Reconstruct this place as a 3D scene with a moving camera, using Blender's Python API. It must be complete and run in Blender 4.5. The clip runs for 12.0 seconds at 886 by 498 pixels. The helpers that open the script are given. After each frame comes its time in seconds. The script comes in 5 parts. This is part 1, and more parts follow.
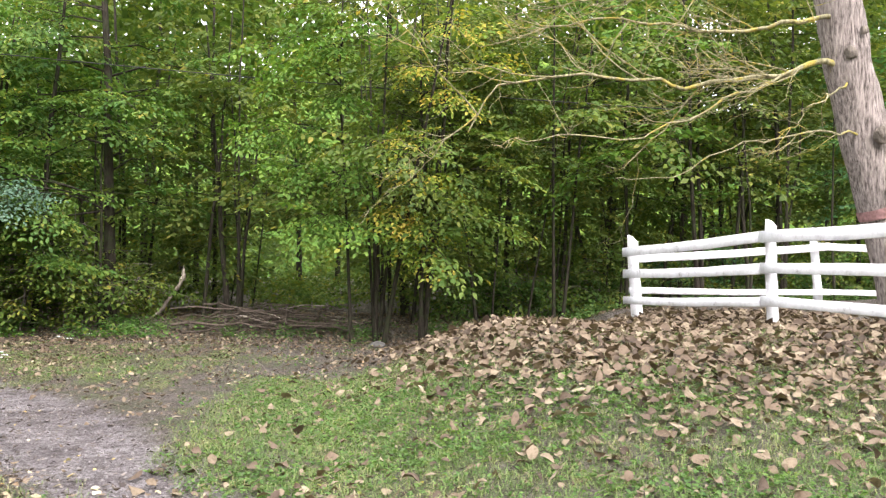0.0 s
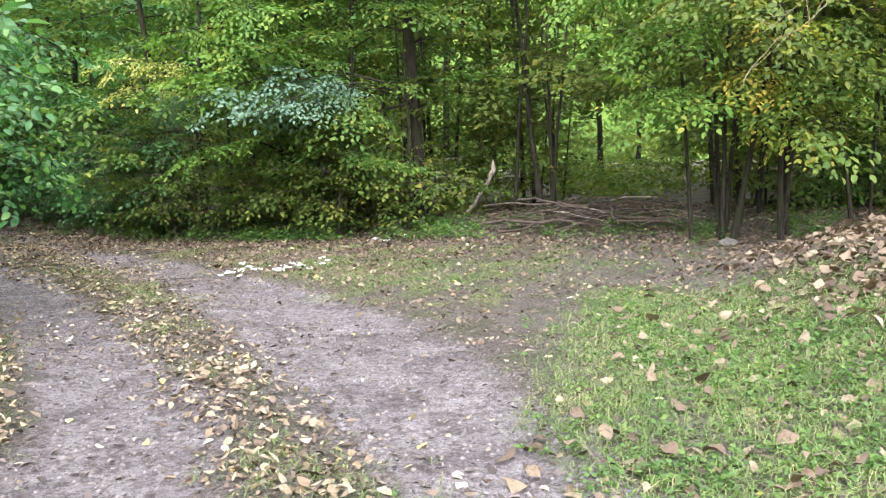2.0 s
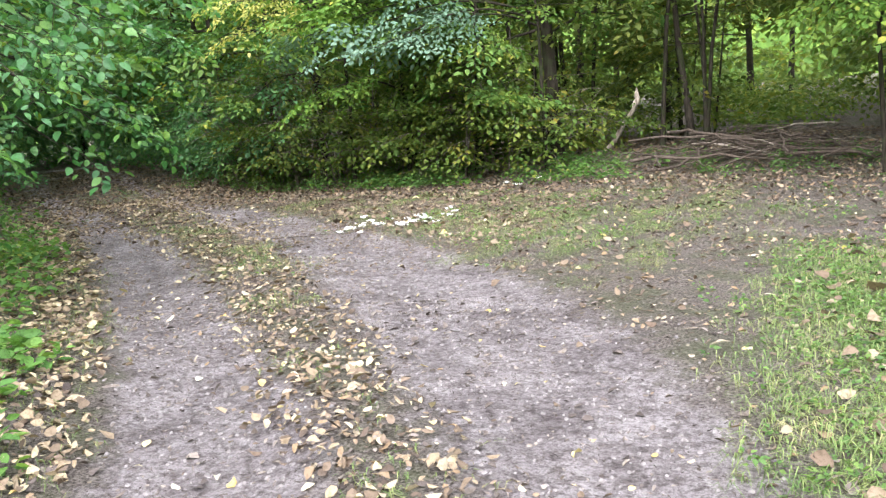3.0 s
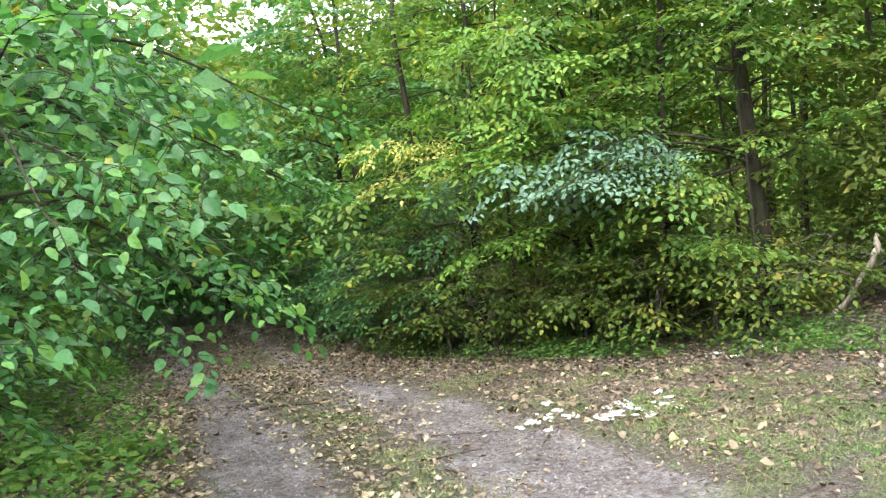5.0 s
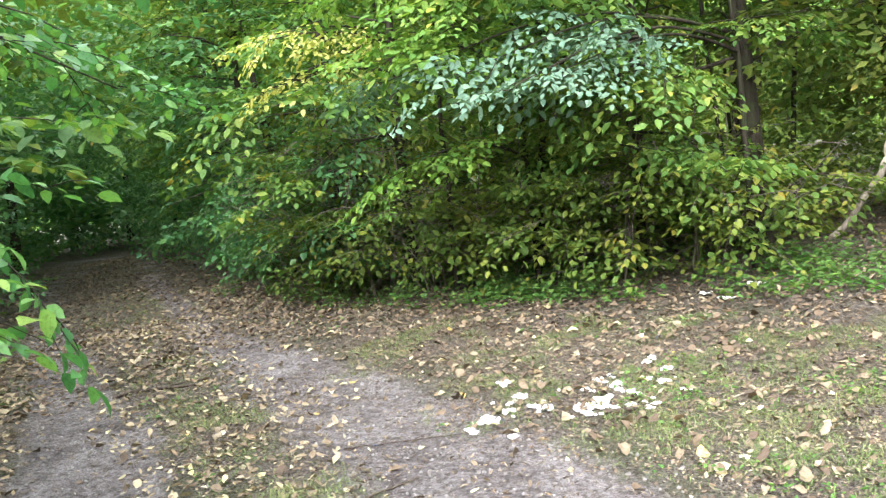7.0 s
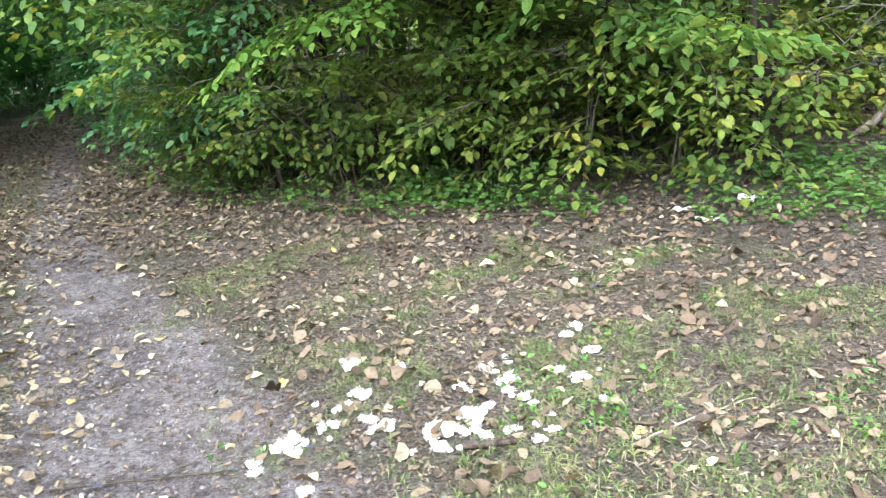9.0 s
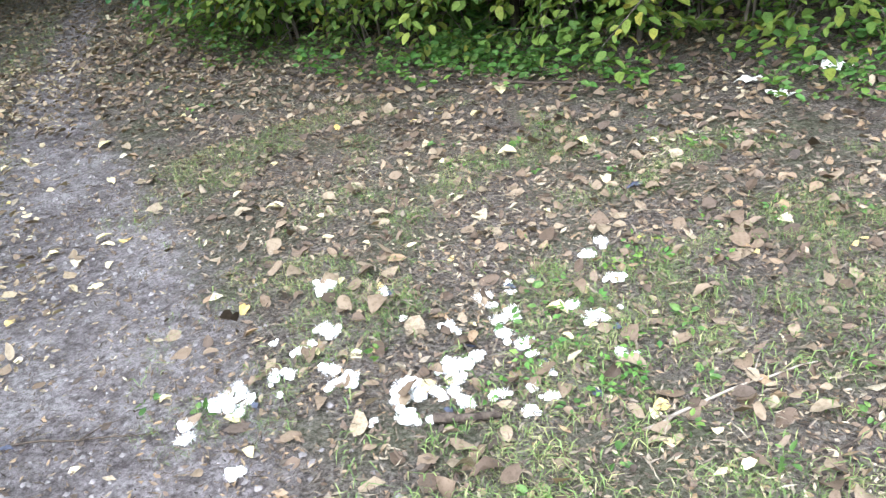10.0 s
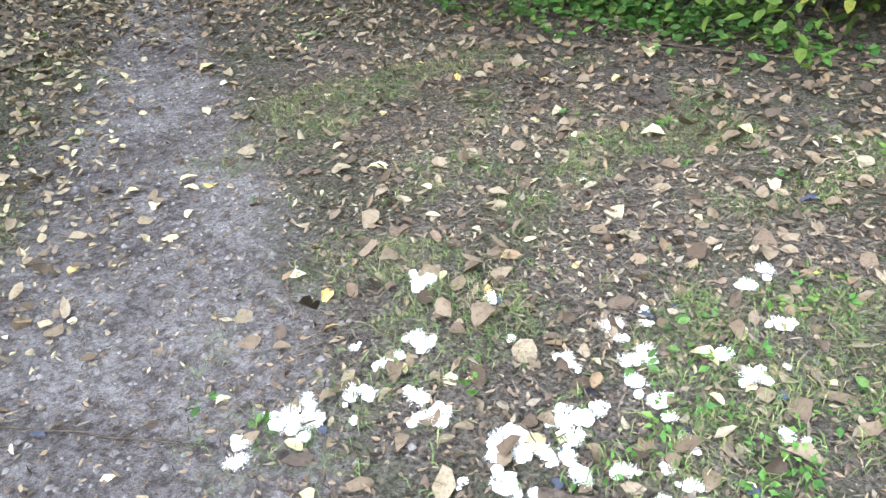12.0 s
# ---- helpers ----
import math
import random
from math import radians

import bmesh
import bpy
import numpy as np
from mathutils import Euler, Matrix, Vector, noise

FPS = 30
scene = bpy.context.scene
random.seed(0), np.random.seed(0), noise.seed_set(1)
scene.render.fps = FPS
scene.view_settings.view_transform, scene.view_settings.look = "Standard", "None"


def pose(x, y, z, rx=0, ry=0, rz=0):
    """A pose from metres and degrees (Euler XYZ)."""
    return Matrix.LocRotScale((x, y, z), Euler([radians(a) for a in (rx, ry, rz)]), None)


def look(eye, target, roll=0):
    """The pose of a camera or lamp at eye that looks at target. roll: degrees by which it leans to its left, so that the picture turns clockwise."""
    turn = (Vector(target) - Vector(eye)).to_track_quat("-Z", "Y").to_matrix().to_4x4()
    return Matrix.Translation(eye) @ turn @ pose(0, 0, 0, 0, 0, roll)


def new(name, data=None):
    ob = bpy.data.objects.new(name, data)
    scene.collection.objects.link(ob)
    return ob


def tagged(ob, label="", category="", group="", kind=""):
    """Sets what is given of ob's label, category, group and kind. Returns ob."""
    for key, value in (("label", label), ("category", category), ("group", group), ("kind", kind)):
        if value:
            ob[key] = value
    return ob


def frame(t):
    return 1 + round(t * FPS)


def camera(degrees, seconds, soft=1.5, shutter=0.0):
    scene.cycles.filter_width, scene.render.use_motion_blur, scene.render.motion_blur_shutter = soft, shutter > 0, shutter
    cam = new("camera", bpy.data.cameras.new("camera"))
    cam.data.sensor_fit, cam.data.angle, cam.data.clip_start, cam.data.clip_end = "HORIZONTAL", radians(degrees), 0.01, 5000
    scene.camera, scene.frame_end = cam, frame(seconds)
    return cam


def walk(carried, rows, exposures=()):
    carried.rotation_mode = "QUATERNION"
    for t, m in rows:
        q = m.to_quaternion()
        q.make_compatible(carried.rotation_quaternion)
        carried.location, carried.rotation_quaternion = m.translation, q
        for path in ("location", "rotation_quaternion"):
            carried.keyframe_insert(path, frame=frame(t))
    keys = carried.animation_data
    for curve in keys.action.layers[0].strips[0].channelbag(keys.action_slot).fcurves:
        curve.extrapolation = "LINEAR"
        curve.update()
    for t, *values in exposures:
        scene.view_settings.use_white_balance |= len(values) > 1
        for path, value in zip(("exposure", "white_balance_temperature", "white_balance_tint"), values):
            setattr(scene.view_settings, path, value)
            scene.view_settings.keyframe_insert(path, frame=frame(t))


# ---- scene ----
cam = camera(57.2, 12.0, 1.3)
EXPO = 2.28
METRES, EYE, TILT, LEAN, TURN = 11.5, 1.5, 0.0, 0.0, 0.0
ROWS = [
    (0.0, 0.0, 0.0, 0.0, -0.03, 1.16, -1.31),
    (0.5, -0.0138, 0.0335, 0.003, 4.28, -0.78, -0.17),
    (1.0, -0.0279, 0.0778, 0.0064, 12.12, -1.21, 1.4),
    (1.5, -0.0598, 0.1155, 0.0013, 18.18, -2.32, 1.74),
    (2.0, -0.0839, 0.1553, -0.0023, 19.69, -6.63, 1.7),
    (2.5, -0.1034, 0.2051, -0.002, 24.85, -12.63, 3.49),
    (4.5, -0.2449, 0.35, 0.0087, 33.54, -0.87, 4.69),
    (5.0, -0.2747, 0.3874, 0.0069, 37.64, 0.48, 5.31),
    (5.5, -0.3039, 0.4282, 0.0091, 44.76, -1.01, 6.32),
    (6.0, -0.3385, 0.4632, 0.0106, 43.46, -3.13, 6.4),
    (6.5, -0.3648, 0.5057, 0.0085, 36.93, -5.29, 6.48),
    (7.0, -0.3853, 0.5465, 0.0144, 32.46, -6.15, 6.67),
    (7.5, -0.406, 0.5922, 0.014, 29.59, -7.18, 5.16),
    (9.5, -0.4172, 0.7714, 0.0099, 35.77, -21.68, 5.89),
    (10.0, -0.4306, 0.8032, 0.0099, 37.94, -26.85, 6.39),
    (10.5, -0.4579, 0.8326, 0.0068, 39.08, -28.56, 3.87),
    (11.0, -0.4669, 0.8372, 0.005, 41.06, -29.23, 2.24),
    (11.5, -0.4688, 0.8359, 0.0053, 45.77, -30.29, 2.59),
    (12.0, -0.4691, 0.836, 0.0059, 47.42, -30.78, 3.13),
]
walk(cam, [(t, pose(0, 0, EYE, TILT, LEAN, TURN) @ pose(METRES * x, METRES * y, METRES * z, 90 + pitch, roll, yaw)) for t, x, y, z, yaw, pitch, roll in ROWS],
     [(t, EXPO + e, k, m) for t, e, k, m in ((0.0, -0.34, 6500, 17), (1.0, -0.08, 6250, 16.5), (2.0, -0.03, 6150, 17), (4.5, 0.15, 6300, 12), (5.5, 0.1, 6300, 10), (6.5, 0.36, 6300, 11), (9.5, 0.27, 5750, 12), (12.0, 0.05, 5600, 10.5))])

# ---- light: an overcast sky with a broad, weak sun ----
SUN_ELEVATION, SUN_TURN = radians(42), radians(165)
world = bpy.data.worlds.new("overcast")
scene.world = world
world.use_nodes = True
wn = world.node_tree
sky = wn.nodes.new("ShaderNodeTexSky")
sky.sky_type, sky.sun_disc = "NISHITA", False
sky.sun_elevation, sky.sun_rotation = SUN_ELEVATION, SUN_TURN
sky.air_density, sky.dust_density, sky.ozone_density = 1.0, 4.0, 1.0
wn.nodes["Background"].inputs["Strength"].default_value = 0.15
haze = wn.nodes.new("ShaderNodeMixRGB")
haze.inputs[0].default_value = 0.8
haze.inputs[2].default_value = (7.4, 7.5, 7.4, 1)
wn.links.new(sky.outputs[0], haze.inputs[1])
wn.links.new(haze.outputs[0], wn.nodes["Background"].inputs["Color"])
sun = new("sun", bpy.data.lights.new("sun", "SUN"))
sun.data.energy, sun.data.angle, sun.data.color = 1.5, radians(60), (1.0, 0.98, 0.94)
sun.matrix_world = look((0, 0, 30), (0 + 30 * math.cos(SUN_ELEVATION) * math.sin(SUN_TURN) * -1, 30 * math.cos(SUN_ELEVATION) * math.cos(SUN_TURN) * -1, 30 - 30 * math.sin(SUN_ELEVATION)))


# ---- materials ----
def material(name, rough=0.8, spec=0.3):
    m = bpy.data.materials.new(name)
    m.use_nodes = True
    n = m.node_tree.nodes
    b = n["Principled BSDF"]
    b.inputs["Roughness"].default_value = rough
    b.inputs["Specular IOR Level"].default_value = spec
    return m, m.node_tree, b


def ramp(tree, source, stops, mode="LINEAR"):
    r = tree.nodes.new("ShaderNodeValToRGB")
    r.color_ramp.interpolation = mode
    e = r.color_ramp.elements
    while len(e) < len(stops):
        e.new(0.5)
    for k, (p, c) in enumerate(stops):
        e[k].position = p
        e[k].color = (*c, 1) if len(c) == 3 else c
    tree.links.new(source, r.inputs[0])
    return r.outputs[0]


def noise_tex(tree, scale, detail=4.0, rough=0.6, vector=None):
    n = tree.nodes.new("ShaderNodeTexNoise")
    n.inputs["Scale"].default_value = scale
    n.inputs["Detail"].default_value = detail
    n.inputs["Roughness"].default_value = rough
    if vector is None:
        g = tree.nodes.new("ShaderNodeNewGeometry")
        vector = g.outputs["Position"]
    tree.links.new(vector, n.inputs["Vector"])
    return n.outputs["Fac"]


def mix(tree, fac, a, b, mode="MIX"):
    m = tree.nodes.new("ShaderNodeMixRGB")
    m.blend_type = mode
    for k, v in enumerate((fac, a, b)):
        if isinstance(v, (int, float)):
            m.inputs[k].default_value = v if k == 0 else (v, v, v, 1)
        elif isinstance(v, tuple):
            m.inputs[k].default_value = (*v, 1)
        else:
            tree.links.new(v, m.inputs[k])
    return m.outputs[0]


def math_node(tree, op, a, b=0.0):
    m = tree.nodes.new("ShaderNodeMath")
    m.operation = op
    for k, v in enumerate((a, b)):
        if isinstance(v, (int, float)):
            m.inputs[k].default_value = v
        else:
            tree.links.new(v, m.inputs[k])
    return m.outputs[0]


def bump(tree, bsdf, height, strength, distance):
    b = tree.nodes.new("ShaderNodeBump")
    b.inputs["Strength"].default_value = strength
    b.inputs["Distance"].default_value = distance
    tree.links.new(height, b.inputs["Height"])
    tree.links.new(b.outputs[0], bsdf.inputs["Normal"])


def leaf_material(name, stops, patch=0.45, patch_scale=1.3, glow=0.42, rough=0.55, spec=0.22):
    """A leaf with light through it; its hue goes by the leaf and by the bough."""
    m, t, b = material(name, rough, spec)
    g = t.nodes.new("ShaderNodeNewGeometry")
    fac = math_node(t, "ADD", math_node(t, "MULTIPLY", g.outputs["Random Per Island"], 1 - patch),
                    math_node(t, "MULTIPLY", ramp(t, noise_tex(t, patch_scale, 3), [(0.32, (0, 0, 0)), (0.68, (1, 1, 1))]), patch))
    colour = ramp(t, fac, stops)
    spots = ramp(t, noise_tex(t, 55, 4, 0.7), [(0.38, (0.70, 0.68, 0.62)), (0.50, (1, 1, 1)), (0.60, (1.05, 1.05, 1.05)), (0.72, (0.66, 0.60, 0.48))])
    colour = mix(t, 1.0, colour, spots, "MULTIPLY")
    t.links.new(colour, b.inputs["Base Color"])
    tr = t.nodes.new("ShaderNodeBsdfTranslucent")
    t.links.new(mix(t, 1.0, colour, (1.15, 1.2, 0.6), "MULTIPLY"), tr.inputs["Color"])
    ms = t.nodes.new("ShaderNodeMixShader")
    ms.inputs[0].default_value = glow
    t.links.new(b.outputs[0], ms.inputs[1])
    t.links.new(tr.outputs[0], ms.inputs[2])
    t.links.new(ms.outputs[0], t.nodes["Material Output"].inputs["Surface"])
    return m


GREENS = [(0.0, (0.038, 0.098, 0.026)), (0.35, (0.072, 0.156, 0.036)), (0.62, (0.118, 0.208, 0.043)), (0.82, (0.19, 0.25, 0.048)), (0.94, (0.34, 0.30, 0.055)), (1.0, (0.42, 0.26, 0.05))]
COOL = [(0.0, (0.042, 0.135, 0.058)), (0.5, (0.085, 0.22, 0.085)), (0.8, (0.135, 0.275, 0.088)), (0.96, (0.20, 0.30, 0.06)), (1.0, (0.46, 0.40, 0.07))]
AUTUMN = [(0.0, (0.050, 0.108, 0.026)), (0.35, (0.092, 0.162, 0.034)), (0.6, (0.145, 0.21, 0.042)), (0.8, (0.205, 0.245, 0.046)), (0.94, (0.33, 0.295, 0.058)), (1.0, (0.42, 0.27, 0.05))]
# pale blue-green: the sky's sheen on one bough, put into its leaf colour
SKY_SHEEN = [(0.0, (0.085, 0.165, 0.115)), (0.6, (0.125, 0.215, 0.155)), (1.0, (0.165, 0.25, 0.17))]
leaf_green = leaf_material("leaf_green", GREENS)
OLIVE = [(0.0, (0.040, 0.080, 0.022)), (0.35, (0.080, 0.128, 0.030)), (0.62, (0.125, 0.172, 0.038)), (0.82, (0.19, 0.21, 0.045)), (0.94, (0.31, 0.27, 0.06)), (1.0, (0.40, 0.25, 0.06))]
leaf_olive = leaf_material("leaf_olive", OLIVE)
leaf_cool = leaf_material("leaf_cool", COOL, 0.3, 1.0, 0.4, 0.42, 0.45)
leaf_near = leaf_material("leaf_near", [(0.0, (0.038, 0.128, 0.046)), (0.5, (0.072, 0.205, 0.066)), (0.85, (0.13, 0.28, 0.072)), (0.96, (0.22, 0.33, 0.055)), (1.0, (0.50, 0.45, 0.08))], 0.2, 1.0, 0.46, 0.40, 0.35)
leaf_autumn = leaf_material("leaf_autumn", AUTUMN)
leaf_bright = leaf_material("leaf_bright", [(0.0, (0.065, 0.16, 0.030)), (0.45, (0.115, 0.23, 0.042)), (0.82, (0.185, 0.28, 0.048)), (0.95, (0.38, 0.34, 0.06)), (1.0, (0.46, 0.29, 0.05))], 0.4, 1.6, 0.42)
leaf_gold = leaf_material("leaf_gold", [(0.0, (0.09, 0.18, 0.028)), (0.5, (0.20, 0.28, 0.042)), (0.7, (0.46, 0.41, 0.08)), (1.0, (0.50, 0.29, 0.06))], 0.35, 1.6, 0.45)
leaf_yellow = leaf_material("leaf_yellow", [(0.0, (0.16, 0.26, 0.05)), (0.4, (0.36, 0.38, 0.10)), (1.0, (0.58, 0.54, 0.20))], 0.3, 1.6, 0.4)
leaf_sky_sheen = leaf_material("leaf_sky_sheen", SKY_SHEEN, 0.2, 1.0, 0.3, 0.6, 0.2)
leaf_low = leaf_material("leaf_low", [(0.0, (0.05, 0.115, 0.036)), (0.6, (0.115, 0.21, 0.062)), (0.9, (0.165, 0.26, 0.065)), (1.0, (0.38, 0.33, 0.08))], 0.3, 2.0)
leaf_herb = leaf_material("leaf_herb", [(0.0, (0.055, 0.145, 0.040)), (0.6, (0.12, 0.25, 0.060)), (0.9, (0.20, 0.31, 0.068)), (1.0, (0.44, 0.40, 0.09))], 0.3, 2.0)
leaf_far = leaf_material("leaf_far", [(0.0, (0.052, 0.105, 0.028)), (0.45, (0.112, 0.18, 0.042)), (0.8, (0.20, 0.25, 0.052)), (1.0, (0.36, 0.31, 0.06))], 0.6, 0.35, 0.48)
grass_mat = leaf_material("grass_blade", [(0.0, (0.06, 0.115, 0.036)), (0.3, (0.115, 0.185, 0.055)), (0.55, (0.165, 0.235, 0.078)), (0.80, (0.26, 0.275, 0.12)), (1.0, (0.45, 0.405, 0.23))], 0.4, 2.6, 0.22)
LITTER = [(0.0, (0.032, 0.027, 0.024)), (0.20, (0.075, 0.058, 0.047)), (0.40, (0.125, 0.09, 0.067)), (0.56, (0.175, 0.134, 0.10)), (0.68, (0.24, 0.165, 0.10)), (0.80, (0.265, 0.218, 0.16)), (0.91, (0.37, 0.32, 0.235)), (0.97, (0.50, 0.45, 0.32)), (1.0, (0.52, 0.40, 0.12))]
STRAW = [(0.0, (0.04, 0.033, 0.029)), (0.4, (0.105, 0.086, 0.07)), (0.8, (0.20, 0.168, 0.13)), (1.0, (0.36, 0.32, 0.24))]
litter_mat = leaf_material("fallen_leaf", LITTER, 0.25, 0.8, 0.12, 0.75, 0.2)
straw_mat = leaf_material("dry_straw", STRAW, 0.2, 0.8, 0.1, 0.8, 0.15)
crumb_mat = leaf_material("brown_crumb", [(0.0, (0.04, 0.033, 0.031)), (0.6, (0.12, 0.10, 0.092)), (1.0, (0.22, 0.192, 0.17))], 0.1, 0.8, 0.05, 0.9, 0.1)
PALE_LITTER = [(0.0, (0.032, 0.024, 0.018)), (0.2, (0.085, 0.060, 0.043)), (0.45, (0.145, 0.105, 0.073)), (0.70, (0.20, 0.155, 0.108)), (0.90, (0.27, 0.22, 0.155)), (1.0, (0.38, 0.335, 0.23))]
strip_mat = leaf_material("fallen_leaf_tan", [(0.0, (0.05, 0.037, 0.03)), (0.3, (0.16, 0.12, 0.085)), (0.62, (0.29, 0.23, 0.155)), (0.86, (0.42, 0.36, 0.24)), (1.0, (0.52, 0.45, 0.24))], 0.2, 0.8, 0.12, 0.75, 0.2)
mound_mat = leaf_material("fallen_leaf_pale", PALE_LITTER, 0.2, 0.8, 0.1, 0.7, 0.25)
yellow_mat = leaf_material("fallen_leaf_yellow", [(0.0, (0.50, 0.32, 0.09)), (0.4, (0.50, 0.42, 0.20)), (0.7, (0.55, 0.49, 0.34)), (1.0, (0.58, 0.54, 0.42))], 0.2, 0.8, 0.15, 0.6, 0.3)


def bark_material(name, dark, light, scale, moss=None, long=0.22):
    m, t, b = material(name, 0.9, 0.15)
    tc = t.nodes.new("ShaderNodeTexCoord")
    mp = t.nodes.new("ShaderNodeMapping")
    mp.inputs["Scale"].default_value = (1.0, 1.0, long)
    t.links.new(tc.outputs["Object"], mp.inputs["Vector"])
    f = noise_tex(t, scale, 6, 0.65, mp.outputs[0])
    c = ramp(t, f, [(0.36, dark), (0.62, light)])
    c = mix(t, ramp(t, noise_tex(t, 3.0, 3), [(0.4, (0, 0, 0)), (0.7, (0.5, 0.5, 0.5))]), c, tuple(v * 0.55 for v in light))
    if moss:
        c = mix(t, ramp(t, noise_tex(t, 6.0, 4), [(0.5, (0, 0, 0)), (0.62, (0.8, 0.8, 0.8))]), c, moss)
    t.links.new(c, b.inputs["Base Color"])
    bump(t, b, f, 0.9, 0.03)
    return m


bark_dark = bark_material("bark_dark", (0.014, 0.011, 0.009), (0.052, 0.044, 0.034), 22, (0.035, 0.044, 0.02))
bark_grey = bark_material("bark_grey", (0.06, 0.05, 0.045), (0.22, 0.19, 0.16), 20)
bark_willow = bark_material("bark_willow", (0.05, 0.04, 0.037), (0.40, 0.345, 0.32), 42, None, 0.13)
bark_twig = bark_material("bark_twig", (0.13, 0.12, 0.07), (0.36, 0.33, 0.20), 30, (0.36, 0.29, 0.05))
bark_dead = bark_material("bark_dead", (0.035, 0.027, 0.022), (0.12, 0.096, 0.077), 25)
bark_stub = bark_material("bark_stub", (0.10, 0.078, 0.06), (0.42, 0.37, 0.31), 18)


def white_paint():
    m, t, b = material("white_paint", 0.55, 0.35)
    tc = t.nodes.new("ShaderNodeTexCoord")
    mp = t.nodes.new("ShaderNodeMapping")
    mp.inputs["Scale"].default_value = (1, 1, 1)
    t.links.new(tc.outputs["Object"], mp.inputs["Vector"])
    f = noise_tex(t, 7, 7, 0.75, mp.outputs[0])
    c = ramp(t, f, [(0.32, (0.26, 0.25, 0.25)), (0.40, (0.62, 0.62, 0.65)), (0.56, (0.76, 0.765, 0.80)), (0.8, (0.82, 0.825, 0.86))])
    t.links.new(c, b.inputs["Base Color"])
    bump(t, b, f, 0.35, 0.01)
    return m


paint_mat = white_paint()


def ground_material():
    """Packed earth on the tracks, dark humus under the litter elsewhere."""
    m, t, b = material("earth", 0.95, 0.15)
    a = t.nodes.new("ShaderNodeAttribute")
    a.attribute_name = "track"
    worn = a.outputs["Fac"]
    grain = noise_tex(t, 60, 6, 0.7)
    blot = noise_tex(t, 3.5, 5, 0.65)
    fine = noise_tex(t, 240, 3, 0.7)
    dirt = ramp(t, blot, [(0.30, (0.235, 0.208, 0.215)), (0.5, (0.36, 0.328, 0.338)), (0.70, (0.48, 0.447, 0.46))])
    dirt = mix(t, 0.55, dirt, ramp(t, grain, [(0.38, (0.10, 0.09, 0.08)), (0.56, (1.0, 1.0, 1.0))]), "MULTIPLY")
    dirt = mix(t, 0.8, dirt, ramp(t, noise_tex(t, 18, 5, 0.75), [(0.38, (0.35, 0.32, 0.30)), (0.55, (1.1, 1.1, 1.1))]), "MULTIPLY")
    dirt = mix(t, 0.35, dirt, ramp(t, fine, [(0.35, (0.5, 0.45, 0.4)), (0.6, (1.2, 1.2, 1.2))]), "MULTIPLY")
    dirt = mix(t, 0.8, dirt, ramp(t, noise_tex(t, 1.3, 6, 0.7), [(0.36, (0.62, 0.60, 0.60)), (0.50, (1.0, 1.0, 1.0)), (0.7, (1.25, 1.25, 1.25))]), "MULTIPLY")
    dirt = mix(t, ramp(t, noise_tex(t, 95, 3, 0.8), [(0.62, (0, 0, 0)), (0.67, (0.7, 0.7, 0.7))]), dirt, (0.085, 0.07, 0.062))
    humus = ramp(t, grain, [(0.38, (0.045, 0.037, 0.034)), (0.5, (0.16, 0.137, 0.121)), (0.62, (0.29, 0.258, 0.23))])
    humus = mix(t, ramp(t, noise_tex(t, 2.2, 4), [(0.45, (0, 0, 0)), (0.62, (0.45, 0.45, 0.45))]), humus, (0.075, 0.10, 0.035))
    edge = math_node(t, "ADD", worn, math_node(t, "MULTIPLY", math_node(t, "SUBTRACT", noise_tex(t, 7, 5, 0.7), 0.5), 0.9))
    w = ramp(t, edge, [(0.30, (0, 0, 0)), (0.62, (1, 1, 1))])
    t.links.new(mix(t, w, humus, dirt), b.inputs["Base Color"])
    lump = math_node(t, "MULTIPLY", noise_tex(t, 11, 5, 0.65), 2.2)
    bump(t, b, math_node(t, "ADD", lump, math_node(t, "ADD", grain, math_node(t, "MULTIPLY", fine, 0.4))), 1.0, 0.05)
    return m


earth_mat = ground_material()


def plain(name, colour, rough=0.7, spec=0.3, vary=0.25, scale=12):
    m, t, b = material(name, rough, spec)
    f = noise_tex(t, scale, 4)
    c = ramp(t, f, [(0.3, tuple(v * (1 - vary) for v in colour)), (0.7, tuple(min(1, v * (1 + vary)) for v in colour))])
    t.links.new(c, b.inputs["Base Color"])
    return m


cable_mat = plain("cable_black", (0.03, 0.03, 0.03), 0.6)
down_mat = plain("white_down", (0.86, 0.86, 0.86), 0.9, 0.1, 0.05, 40)
slate_mat = plain("dark_feather", (0.045, 0.05, 0.075), 0.6, 0.3, 0.5, 60)
rag_mat = plain("pale_paper", (0.72, 0.72, 0.68), 0.8, 0.2, 0.12, 15)
stone_mat = plain("grey_stone", (0.12, 0.115, 0.11), 0.85, 0.2, 0.4, 14)
red_mat = plain("red_paint", (0.26, 0.15, 0.145), 0.85, 0.15, 0.4, 20)

# ---- mesh helpers ----
rng = np.random.default_rng(7)


